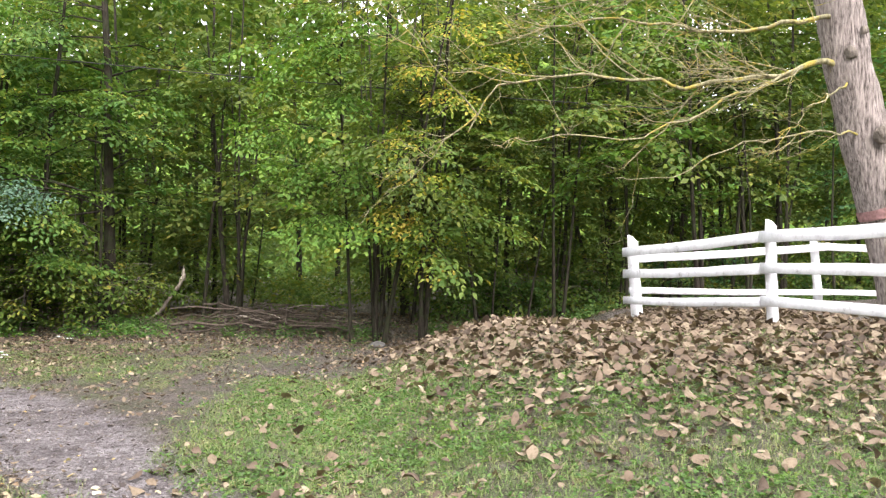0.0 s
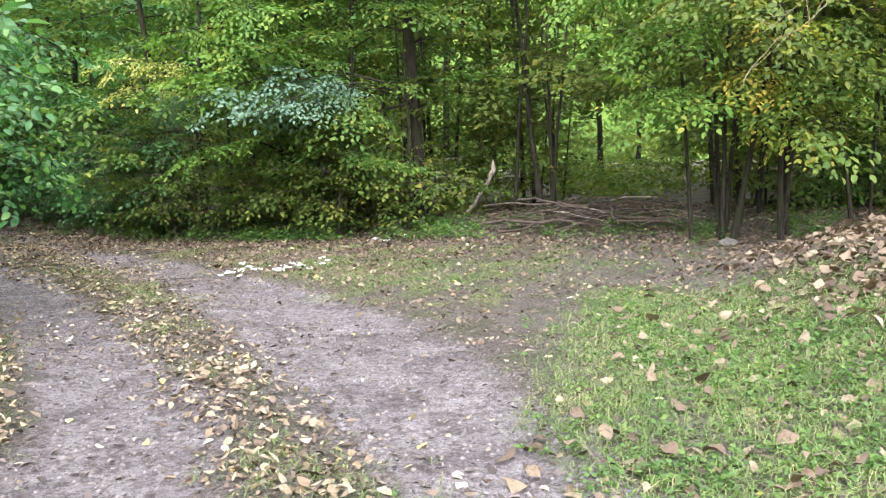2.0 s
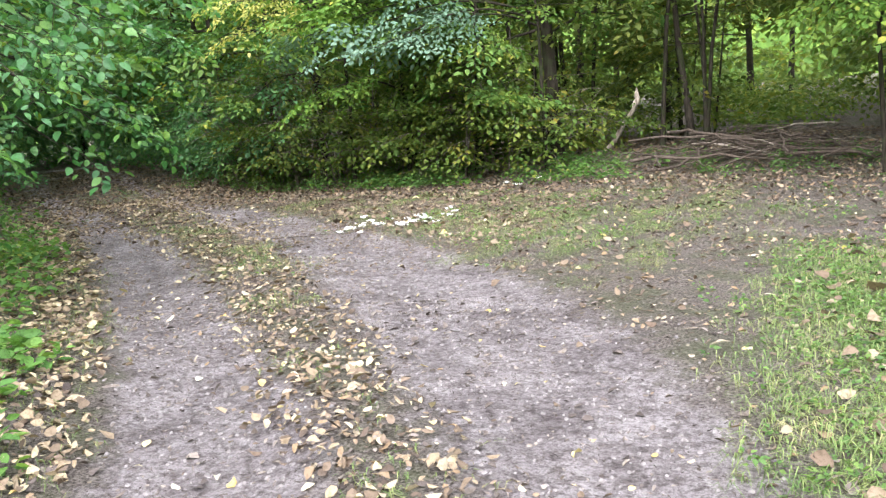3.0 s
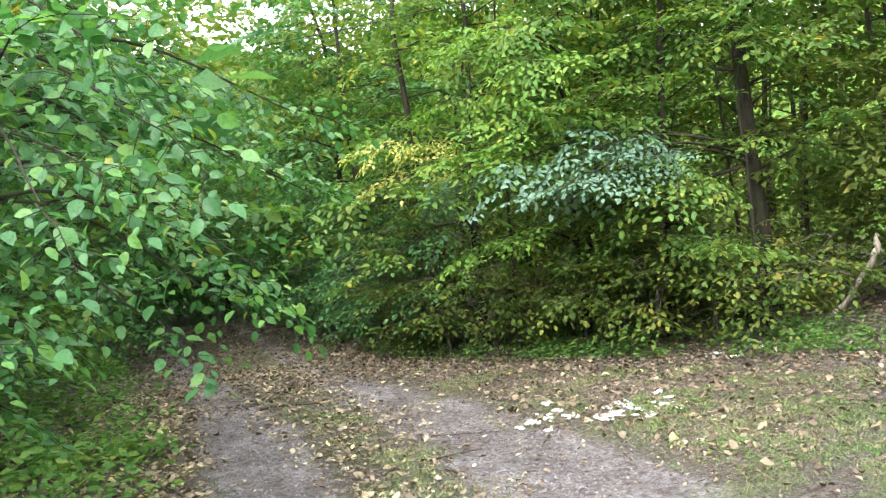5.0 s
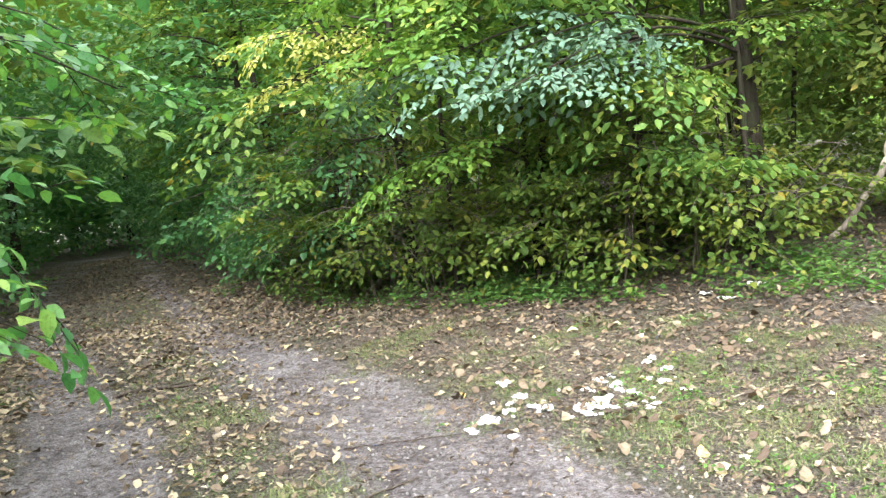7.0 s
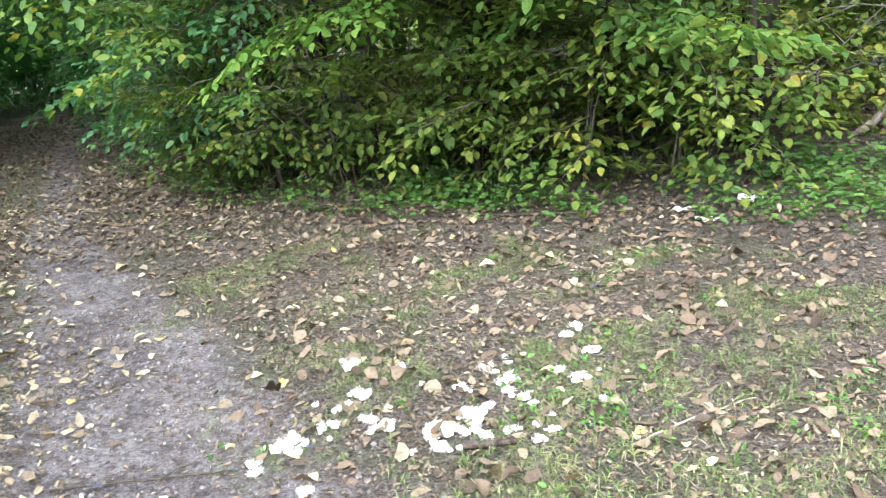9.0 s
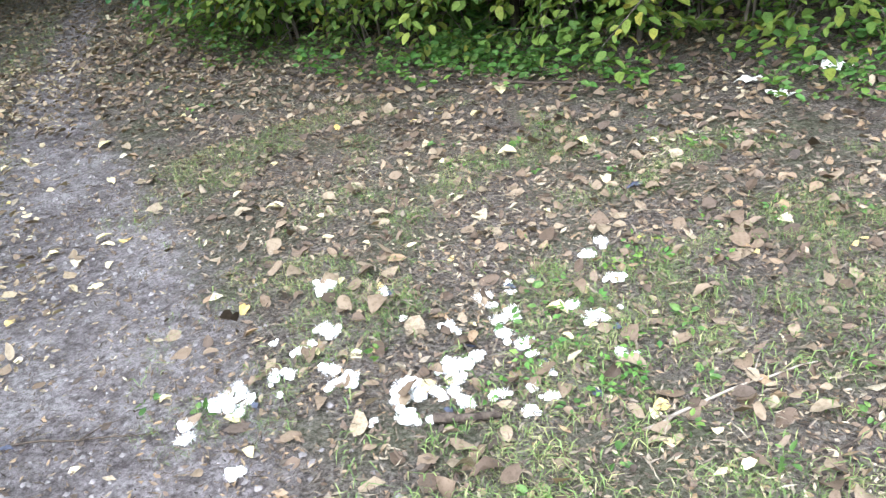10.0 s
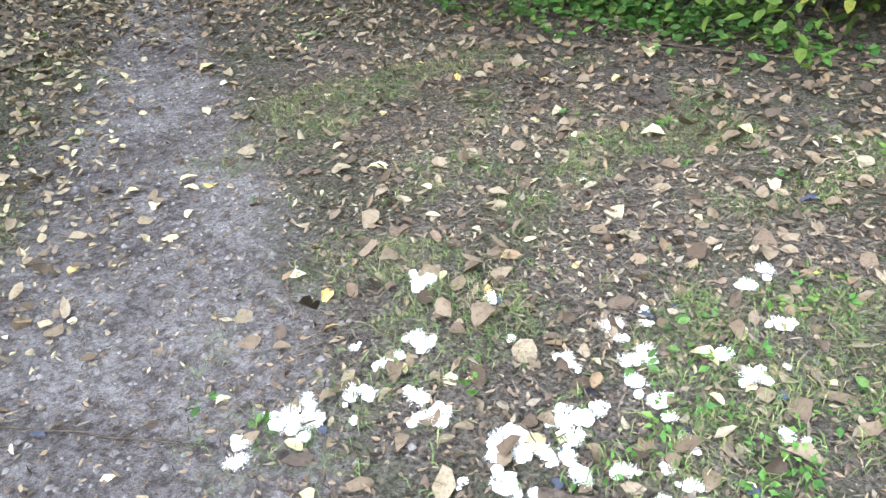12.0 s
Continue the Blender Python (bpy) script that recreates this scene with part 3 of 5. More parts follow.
def twig_cloud(bag, line, r0, r, depth, count, length, drop=-0.12, bias=(-0.6, 0, 0)):
    """Side twigs on a limb, each with finer ones."""
    n = len(line)
    for k in range(count):
        f = r.uniform(0.12, 1.0)
        i = f * (n - 1)
        at = line[int(i)] + (line[min(int(i) + 1, n - 1)] - line[int(i)]) * (i % 1)
        d = unit(unit(line[-1] - line[0]) * 0.9 + r.normal(0, 0.75, 3) + np.array(bias) * 0.6)
        d[2] = max(d[2], -0.35)
        l = length * r.uniform(0.5, 1.2)
        s = np.linspace(0, 1, 7)[:, None]
        up = np.array([0, 0, 1.0])
        pts = at + d * l * s + up * (r.normal(drop * 1.5, 0.25) * l * s + r.uniform(-0.15, 0.5) * l * s ** 2) + np.cumsum(r.normal(0, 0.06 * l, (7, 3)), 0) * s
        rad = np.linspace(r0, r0 * 0.35, 7)
        v, q = tube(pts, rad, 5 if r0 > 0.008 else 4)
        bag.add(v, q)
        if depth:
            twig_cloud(bag, pts, r0 * 0.5, r, depth - 1, max(3, count // 3), length * 0.55, drop, bias)


def build_willow():
    ob = tagged(new("tree"), "old leaning tree with furrowed bark and bare lichen-yellow branches", "tree")
    ob.location = (5.5, 9.6, 0.85)
    o = np.array(ob.location)
    pts = wander([(5.62, 9.62, 0.7), (5.28, 9.58, 2.0), (4.98, 9.55, 3.0), (4.74, 9.52, 3.9), (4.56, 9.5, 4.8), (4.42, 9.5, 5.9), (4.3, 9.6, 7.2)], 40, 0.008, 3) - o
    sides = 40
    v, q = tube(pts, np.interp(np.linspace(0, 1, 40), [0, 0.1, 0.4, 0.6, 1], [0.33, 0.285, 0.265, 0.255, 0.18]), sides)
    a = np.tile(np.arange(sides), 40)
    row = np.repeat(np.arange(40), sides)
    ridge = np.sin(a * 1.9 + np.sin(row * 0.55 + a * 0.7) * 1.6) * 0.55 + np.sin(a * 4.7 + row * 0.9) * 0.3 + rng.normal(0, 0.35, len(a))
    axis_pts = np.repeat(pts, sides, 0)
    v = axis_pts + (v - axis_pts) * (1 + 0.055 * ridge)[:, None]
    part("trunk", mesh_np("trunk", v, [q], bark_willow, True), ob, "furrowed grey-pink bark")
    bag = Bag()
    band = wander([(5.21, 9.575, 2.22), (5.17, 9.57, 2.33)], 4, 0, 1) - o
    bag.add(*tube(band, [0.292, 0.295, 0.295, 0.29], 32, 0.008))
    part("painted_band", bag.mesh("painted_band", red_mat, True), ob, "faded red paint mark")
    r = np.random.default_rng(12)
    # knots on the trunk
    for at, size in (((4.62, 9.25, 4.05), 0.075), ((4.98, 9.22, 3.1), 0.10), ((5.1, 9.25, 2.45), 0.07), ((4.75, 9.22, 4.3), 0.05)):
        bm = bmesh.new()
        bmesh.ops.create_icosphere(bm, subdivisions=3, radius=size)
        for vert in bm.verts:
            vert.co += vert.co.normalized() * 0.35 * size * noise.noise(vert.co * 14)
            vert.co.y *= 0.6
        me = bpy.data.meshes.new("knot")
        bm.to_mesh(me)
        bm.free()
        me.materials.append(bark_grey)
        k = part("knot", me, ob)
        k.location = np.array(at) - o
    limbs = [([(4.62, 9.45, 3.88), (4.35, 9.4, 4.0), (4.0, 9.4, 3.80), (3.71, 9.4, 3.78), (3.05, 9.4, 3.69), (2.6, 9.4, 3.66), (2.25, 9.4, 3.74), (1.45, 9.4, 3.78), (0.55, 9.35, 3.55), (0.29, 9.38, 3.03)], 0.038, 24, 1.1),
             ([(4.75, 9.35, 3.12), (4.1, 9.2, 3.1), (3.33, 9.2, 2.95), (2.6, 9.2, 2.56), (1.9, 9.2, 2.53)], 0.014, 8, 0.6),
             ([(4.0, 9.35, 3.85), (3.4, 9.2, 3.55), (2.75, 9.15, 3.2), (2.2, 9.1, 3.0), (1.0, 9.1, 2.95), (0.55, 9.1, 2.85)], 0.016, 12, 0.8),
             ([(4.6, 9.4, 4.5), (3.9, 9.2, 4.35), (3.0, 9.2, 4.2), (2.0, 9.2, 4.35), (1.1, 9.3, 4.25)], 0.03, 12, 0.9),
             ([(4.55, 9.4, 4.9), (3.8, 9.1, 5.0), (2.8, 9.0, 4.75), (1.9, 9.1, 4.6), (0.9, 9.2, 4.5)], 0.03, 12, 0.9),
             ([(4.5, 9.4, 5.3), (3.9, 9.0, 5.6), (3.0, 8.9, 5.4), (2.0, 9.0, 5.1)], 0.03, 10, 0.9),
             ([(4.6, 9.3, 3.7), (4.1, 9.0, 3.4), (3.7, 8.9, 3.0)], 0.014, 5, 0.45),
             ([(4.9, 9.3, 5.0), (5.4, 9.0, 5.6), (6.2, 8.8, 6.0)], 0.04, 8, 0.9)]
    for k, (line, r0, count, length) in enumerate(limbs):
        bag = Bag()
        p = wander(line, 26, 0.035, 60 + k) - o
        v, q = tube(p, np.linspace(r0, r0 * 0.22, 26), 8, 0.06)
        bag.add(v, q)
        twig_cloud(bag, p, r0 * 0.22 + 0.0026, r, 2 if k < 6 else 1, int(count * 0.7), length * 1.35)
        part("limb", bag.mesh("limb", bark_twig, True), ob)


build_willow()


# ---- woods: slender trees along the edge and behind ----
def clump(x, y, count, h, radius, spread, seed):
    r = np.random.default_rng(seed)
    out = []
    for k in range(count):
        a = r.uniform(0, 6.28)
        d = r.uniform(0.05, 0.25)
        out.append(stem(h * r.uniform(0.8, 1.1), (math.cos(a) * spread, math.sin(a) * spread), 0.05, radius * r.uniform(0.6, 1.1), 0.3, 8, seed * 31 + k, start=(math.cos(a) * d, math.sin(a) * d)))
    return out


SLIM = "slender young tree with fresh green leaves in the wood"
EDGE = [
    # x, y, height, trunk radius, lowest branch share, branch length, leaves, stems
    (-6.35, 15.6, 8.5, 0.12, 0.20, 1.9, "green", 1), (-4.3, 16.7, 7.0, 0.06, 0.28, 1.5, "olive", 2), (-1.15, 14.35, 7.0, 0.040, 0.30, 1.6, "olive", 5),
    (-0.35, 14.7, 7.5, 0.05, 0.26, 1.6, "autumn", 3), (0.9, 15.3, 7.5, 0.06, 0.36, 1.7, "olive", 2), (2.2, 15.8, 8.0, 0.07, 0.34, 1.8, "autumn", 2),
    (3.7, 16.3, 8.0, 0.07, 0.32, 1.9, "bright", 1), (5.2, 16.2, 8.0, 0.08, 0.32, 1.9, "olive", 2), (7.0, 16.6, 8.5, 0.08, 0.30, 2.0, "olive", 2),
    (9.6, 16.5, 8.5, 0.09, 0.2, 2.2, "cool", 1),
    (-7.6, 15.2, 7.0, 0.07, 0.22, 1.7, "green", 1), (-8.9, 14.8, 6.5, 0.06, 0.22, 1.7, "green", 2), (-10.3, 14.6, 7.0, 0.07, 0.18, 1.8, "green", 1),
    (-11.8, 14.9, 7.5, 0.08, 0.16, 1.9, "green", 1), (-13.4, 15.8, 7.5, 0.07, 0.12, 1.9, "cool", 1), (-15.2, 17.0, 8.0, 0.08, 0.24, 2.0, "green", 1),
    (-17.4, 18.6, 8.0, 0.08, 0.26, 2.1, "cool", 1), (-20.0, 20.8, 8.0, 0.08, 0.26, 2.2, "green", 1), (-23, 23.6, 9.0, 0.1, 0.06, 2.4, "green", 1)]
LEAVES = {"bright": leaf_bright, "green": leaf_green, "olive": leaf_olive, "autumn": leaf_autumn, "cool": leaf_cool}
for k, (x, y, h, rad, lo, length, kind, n) in enumerate(EDGE):
    low_kind = "low" if x > 3 or x < -12.5 or y > 15.7 else "mid"
    rad = rad * 0.6 if x > 0 else rad
    stems = [stem(h, (0.5 * math.sin(k * 2.1), -0.3), 0.11, rad, 0.3, 8, 300 + k)] if n == 1 else clump(x, y, n, h, rad, 1.5 if -2 < x < 0 else 0.9, 300 + k)
    plant("tree", SLIM if n == 1 else "many-stemmed young tree with dark stems and green leaves", "tree", on_ground(x, y), stems, (int((23 if n == 1 else 28 // n)), lo, 0.85, length), LEAVES[kind], low_kind, bark_dark, 5, True, "trees along the wood's edge", 400 + k, 1.0)

# limbs of the edge trees that reach out over the clearing
def reaching(base, h, rad, label, limbs, leaf_mat, kind, seed, scale=0.9, bark=bark_dark, lean=(0.0, 0.0)):
    ob = tagged(new("tree"), label, "tree")
    ob.location = on_ground(*base)
    p, rr = stem(h, lean, 0.05, rad, 0.3, 9, seed)
    bag = Bag()
    bag.add(*tube(p, rr, 10, 0.05))
    part("trunk", bag.mesh("trunk", bark, True), ob)
    s = np.linspace(0, 1, 9)
    for k, (x, y, z, f) in enumerate(limbs):
        at = np.array([np.interp(f, s, p[:, c]) for c in range(3)]) + np.array(ob.location)
        tip = np.array([x, y, z])
        bough(ob, at, tip - unit(tip - at) * 0.45, leaf_mat, kind, 8, scale, 0.02, seed + k, bark, 0.12)


reaching((-1.55, 14.1), 6.5, 0.032, "young hornbeam with broad sprays turning yellow-green", [(-3.2, 12.7, 3.7, 0.55), (-2.3, 12.7, 2.4, 0.30), (-2.06, 12.7, 5.1, 0.75), (-2.8, 12.7, 4.7, 0.7), (-1.46, 12.7, 2.3, 0.28), (-1.86, 13.0, 4.4, 0.6), (-3.7, 15.0, 3.9, 0.55), (-1.4, 12.8, 5.4, 0.8), (-2.9, 13.2, 3.1, 0.45), (-3.4, 13.6, 5.3, 0.8), (-1.3, 12.9, 3.3, 0.45), (-2.4, 13.0, 6.0, 0.85)], leaf_bright, "mid", 3301, 0.95, bark_dark, (-0.3, 0.1))
reaching((-0.35, 14.3), 6.8, 0.042, "young tree with sprays of yellow and orange leaves", [(-0.2, 12.9, 1.8, 0.25), (-0.33, 12.8, 3.0, 0.42), (-0.8, 12.7, 3.6, 0.5), (-0.43, 13.1, 2.3, 0.32), (0.5, 12.8, 5.4, 0.8), (0.4, 13.0, 4.3, 0.65), (-0.6, 12.8, 4.7, 0.7), (-0.9, 13.0, 2.5, 0.34), (1.3, 13.4, 4.9, 0.7)], leaf_gold, "mid", 3401, 0.85)
reaching((-6.3, 15.0), 4.6, 0.035, "slim tree with a long bough over the clearing, coloured pale blue-green for sky sheen", [(-9.2, 12.1, 2.45, 0.54), (-8.5, 12.0, 2.3, 0.54), (-7.8, 12.0, 2.15, 0.52), (-7.5, 12.5, 2.3, 0.5)], leaf_sky_sheen, "mid", 3501, 0.9)
reaching((-9.6, 14.4), 5.5, 0.035, "young tree with pale yellow-green leaves at the wood's edge", [(-10.4, 11.9, 3.1, 0.5), (-9.9, 11.7, 3.1, 0.5), (-10.5, 12.2, 2.7, 0.45)], leaf_yellow, "bush", 3601, 0.9)
reaching((-8.6, 14.6), 6.0, 0.035, "young tree with bright fresh green leaves", [(-9.1, 12.1, 2.7, 0.42), (-8.8, 12.5, 2.9, 0.45), (-8.3, 12.6, 2.75, 0.42), (-9.0, 12.3, 1.65, 0.26), (-8.1, 12.5, 3.2, 0.5), (-9.4, 12.2, 3.6, 0.55), (-7.9, 12.4, 3.9, 0.6), (-8.7, 12.2, 4.3, 0.7)], leaf_bright, "mid", 3701, 0.95)

r_back = np.random.default_rng(99)
BACK = []
for row, (y0, step, kind) in enumerate(((18.4, 2.1, "low"), (21.5, 2.6, "low"), (26, 3.4, "far"), (32, 4.2, "far"), (40, 4.6, "far"))):
    x = -26.0 - row * 3
    while x < 16 + row * 3:
        BACK.append((x + r_back.uniform(-0.6, 0.6), y0 + r_back.uniform(-0.9, 0.9) + max(0, -x - 12) * 0.75, kind, row))
        x += step
for k, (x, y, kind, row) in enumerate(BACK):
    glade = abs(x + 0.17 * y) < 0.055 * y + 0.4 and row < 4
    if glade and row < 3:
        continue
    h = 9.5 + row * 1.1 + r_back.uniform(-1, 1.5)
    plant("tree", "tall thin woodland tree deep in the wood", "tree", on_ground(x, y), [stem(h, (r_back.normal(0, 0.5), 0), 0.1, 0.05 + 0.018 * row, 0.3, 8, 700 + k)],
          (13 if kind == "low" else 8, 0.22 if row < 2 else 0.1, 0.85, 2.0 + 0.25 * row), (leaf_olive if x > -7 else leaf_green) if row < 2 else leaf_far, kind, bark_dark, 4, False, "trees deep in the wood", 800 + k, 1.1 if kind == "low" else 1.25)

def thicket(name, label, box, count, keep, mat, scale, seed, kind="far"):
    """Undergrowth deep in the wood, too dense to count."""
    r = np.random.default_rng(seed)
    bag = Bag()
    for k in range(count):
        x, y = r.uniform(box[0], box[1]), r.uniform(box[2], box[3])
        z = r.uniform(box[4], box[5]) * r.uniform(0.3, 1)
        if not keep(x, y, z) or in_lane(x, y, z - 0.3):
            continue
        a = r.uniform(0, 6.28)
        put_spray(bag, None, SPRAYS[kind][r.integers(5)], np.array([x, y, float(height(x, y)) + z]), (math.cos(a), math.sin(a), r.normal(0.2, 0.4)), scale * r.uniform(0.7, 1.2), r.normal(0, 0.5))
    tagged(new(name, bag.mesh(name, mat)), label, "undergrowth", kind="stuff")


def in_glade(x, y):
    return abs(x + 0.165 * y) < 0.05 * y + 0.3 and y < 34


thicket("far_thicket", "dim green undergrowth deep in the wood", (-40, 26, 24, 56, 0.2, 4.0), 1100, lambda x, y, z: not in_glade(x, y) and y > 24 - 0.8 * (x + 12), leaf_far, 1.0, 61)
thicket("far_wood", "distant green wood closing the view", (-48, 34, 46, 58, 1.0, 26.0), 700, lambda x, y, z: True, leaf_far, 1.9, 65)
thicket("glade_growth", "sunlit yellow-green low growth in a glade", (-9, -1, 20, 34, 0.0, 0.8), 300, lambda x, y, z: in_glade(x, y), leaf_autumn, 0.6, 62)
thicket("wood_thicket", "dim leafy undergrowth between the thin stems", (-7, 14, 16.2, 21, 0.4, 5.0), 1700, lambda x, y, z: not in_glade(x, y), leaf_olive, 0.8, 63, "low")
thicket("track_thicket", "dark green growth closing the track's far end", (-40, -26.5, 16, 32, 0.1, 7.0), 620, lambda x, y, z: True, leaf_cool, 1.1, 64)

thicket("canopy", "high green canopy closing over the wood", (-16, 16, 18.2, 32, 5.5, 11.0), 1900, lambda x, y, z: z > 5.2 and (z > 7 or not (in_glade(x, y) and y > 20)), leaf_far, 1.0, 66)
thicket("canopy", "high green canopy of the trees beyond the track", (-34, -13, 6, 34, 3.2, 13.0), 1350, lambda x, y, z: z > 2.6 and (z > 6 or y > 17.5 - 0.85 * (x + 14) or y < 9.5 - 0.65 * (x + 14)), leaf_far, 1.0, 67)
# high leafage added, mostly out of view, to darken the wood's inside
thicket("canopy", "tall tree tops added mostly above the view to shade the wood", (-16, 16, 18.5, 32, 13.0, 13.5), 480, lambda x, y, z: z > 8.5, leaf_far, 2.2, 70)
thicket("track_arch", "dense green boughs arching over the track", (-35, -15.0, 9, 30, 2.2, 9.0), 1300, lambda x, y, z: z > 2.0 and abs(y - 12.3 + 0.68 * (x + 14)) < 3.6, leaf_cool, 0.9, 68, "low")
thicket("canopy", "boughs of the trees beside the track", (-30, -14, 9, 22, 4.5, 12.0), 520, lambda x, y, z: z > 4.2, leaf_far, 1.0, 71)
thicket("side_thicket", "green undergrowth under the trees beside the track", (-36, -13, 2, 20, 0.1, 3.2), 1100, lambda x, y, z: y < 9.6 - 0.66 * (x + 14), leaf_cool, 0.8, 72)
thicket("lane_roof", "dense leafy roof over the shaded track", (-30, -17.0, 11, 25, 2.5, 5.5), 1700, lambda x, y, z: z > 2.3 and along(LANE, x, y) > -1.2, leaf_cool, 0.9, 73, "low")
thicket("lane_end", "dark leafage closing the end of the shaded track", (-31, -25.2, 16, 27, 0.1, 5.5), 450, lambda x, y, z: True, leaf_cool, 1.15, 74, "low")
thicket("track_side", "dense dark bushes closing in on the track", (-27, -15.5, 9, 24, 0.1, 3.4), 900, lambda x, y, z: 1.5 < abs(y - 12.6 + 0.68 * (x + 14)) < 4, leaf_cool, 0.9, 69, "low")

def build_backdrop():
    """The wooded rise far behind, closing the distance; its unseen rear is added."""
    a = np.linspace(radians(-90), radians(270), 160)
    rows = np.linspace(0, 1, 9)
    top = 24 + 3 * np.sin(a * 9) + 2 * np.sin(a * 23 + 1) + 1.2 * np.sin(a * 51)
    # the unseen rear stands nearer, to block low sky light from behind
    near = smooth(0.15, 0.6, -np.sin(a))
    radius = 78 - 20 * near + 3 * np.sin(a * 17) + 2 * np.sin(a * 41)
    r = radius[None] + (14 - 8 * near[None]) * rows[:, None] + 1.2 * np.sin(a[None] * 60 + rows[:, None] * 9)
    v = np.stack([r * np.cos(a)[None], r * np.sin(a)[None], np.broadcast_to(rows[:, None] * top[None] - 0.2, r.shape)], -1).reshape(-1, 3)
    i = (np.arange(8)[:, None] * 160 + np.arange(159)[None]).ravel()
    m, t, b = material("far_foliage", 0.9, 0.1)
    f = math_node(t, "ADD", math_node(t, "MULTIPLY", noise_tex(t, 0.35, 5, 0.7), 0.6), math_node(t, "MULTIPLY", noise_tex(t, 2.2, 4, 0.7), 0.4))
    t.links.new(ramp(t, f, [(0.36, (0.02, 0.05, 0.012)), (0.5, (0.07, 0.135, 0.025)), (0.64, (0.17, 0.24, 0.045))]), b.inputs["Base Color"])
    tagged(new("backdrop", mesh_np("backdrop", v, [np.stack([i, i + 160, i + 161, i + 1], 1)], m, True)), "distant wooded rise behind the trees, its unseen rear added to cut skylight", "woods", kind="structure")


build_backdrop()

# thin bare poles of the undergrowth
for k in range(60):
    x, y = r_back.uniform(-8, 8), r_back.uniform(15.6, 21)
    if in_glade(x, y):
        continue
    bag = Bag()
    p, rad = stem(r_back.uniform(4, 7), (r_back.normal(0, 0.5), r_back.normal(0, 0.4)), 0.07, r_back.uniform(0.018, 0.05), 0.4, 8, 1500 + k)
    bag.add(*tube(p, rad, 6, 0.05))
    ob = new("sapling", bag.mesh("sapling", bark_dark, True))
    ob.location = on_ground(x, y)
    tagged(ob, "thin dark bare sapling stem in the shade", "sapling", "bare saplings")

# bushes at the foot of the edge
BUSH = [(-6.6, 15.3, 1.3, "autumn"), (-7.05, 14.8, 1.9, "autumn"), (-7.9, 14.5, 2.0, "autumn"), (-8.8, 14.3, 2.2, "autumn"), (-9.7, 14.1, 2.1, "autumn"), (-10.6, 14.05, 2.3, "olive"), (-11.5, 14.2, 2.3, "cool"), (-12.5, 14.7, 2.3, "cool"), (-13.7, 15.6, 2.4, "cool"), (-15.4, 16.9, 2.4, "cool"), (-17.2, 18.3, 2.6, "cool"),
        (0.8, 17.4, 1.2, "green"), (2.4, 17.8, 1.4, "green"), (4.3, 18.0, 1.5, "green"), (6.2, 18.0, 1.6, "cool"), (8.1, 18.0, 1.7, "green"), (10.2, 16.5, 2.0, "green"), (-19.5, 20.4, 2.6, "cool"), (-22, 22.6, 2.8, "cool")]
for k, (x, y, h, kind) in enumerate(BUSH):
    r = np.random.default_rng(2000 + k)
    stems = []
    for j in range(12):
        a = r.uniform(0, 6.28)
        upright = j % 3 == 0
        stems.append(stem(h * (r.uniform(0.9, 1.35) if upright else r.uniform(0.5, 1.0)), (math.cos(a) * 0.3, math.sin(a) * 0.3), 0.03, r.uniform(0.007, 0.014), 0.4, 7, 2100 + 20 * k + j, r.uniform(0.0, 0.2) if upright else r.uniform(0.3, 0.95), a, (math.cos(a) * 0.35, math.sin(a) * 0.2)))
    y += 0.35
    plant("bush", "dense leafy bush at the wood's edge, green turning yellow" if kind == "autumn" else "dense green leafy bush at the wood's edge", "bush", on_ground(x, y), stems, (5, 0.32, 1.0, 0.65), LEAVES[kind], "bush" if -12 < x < -5 else "bushlow", bark_grey, 2, True, "bushes along the wood's edge", 2200 + k, 1.0, None, ("stem", "foliage"))


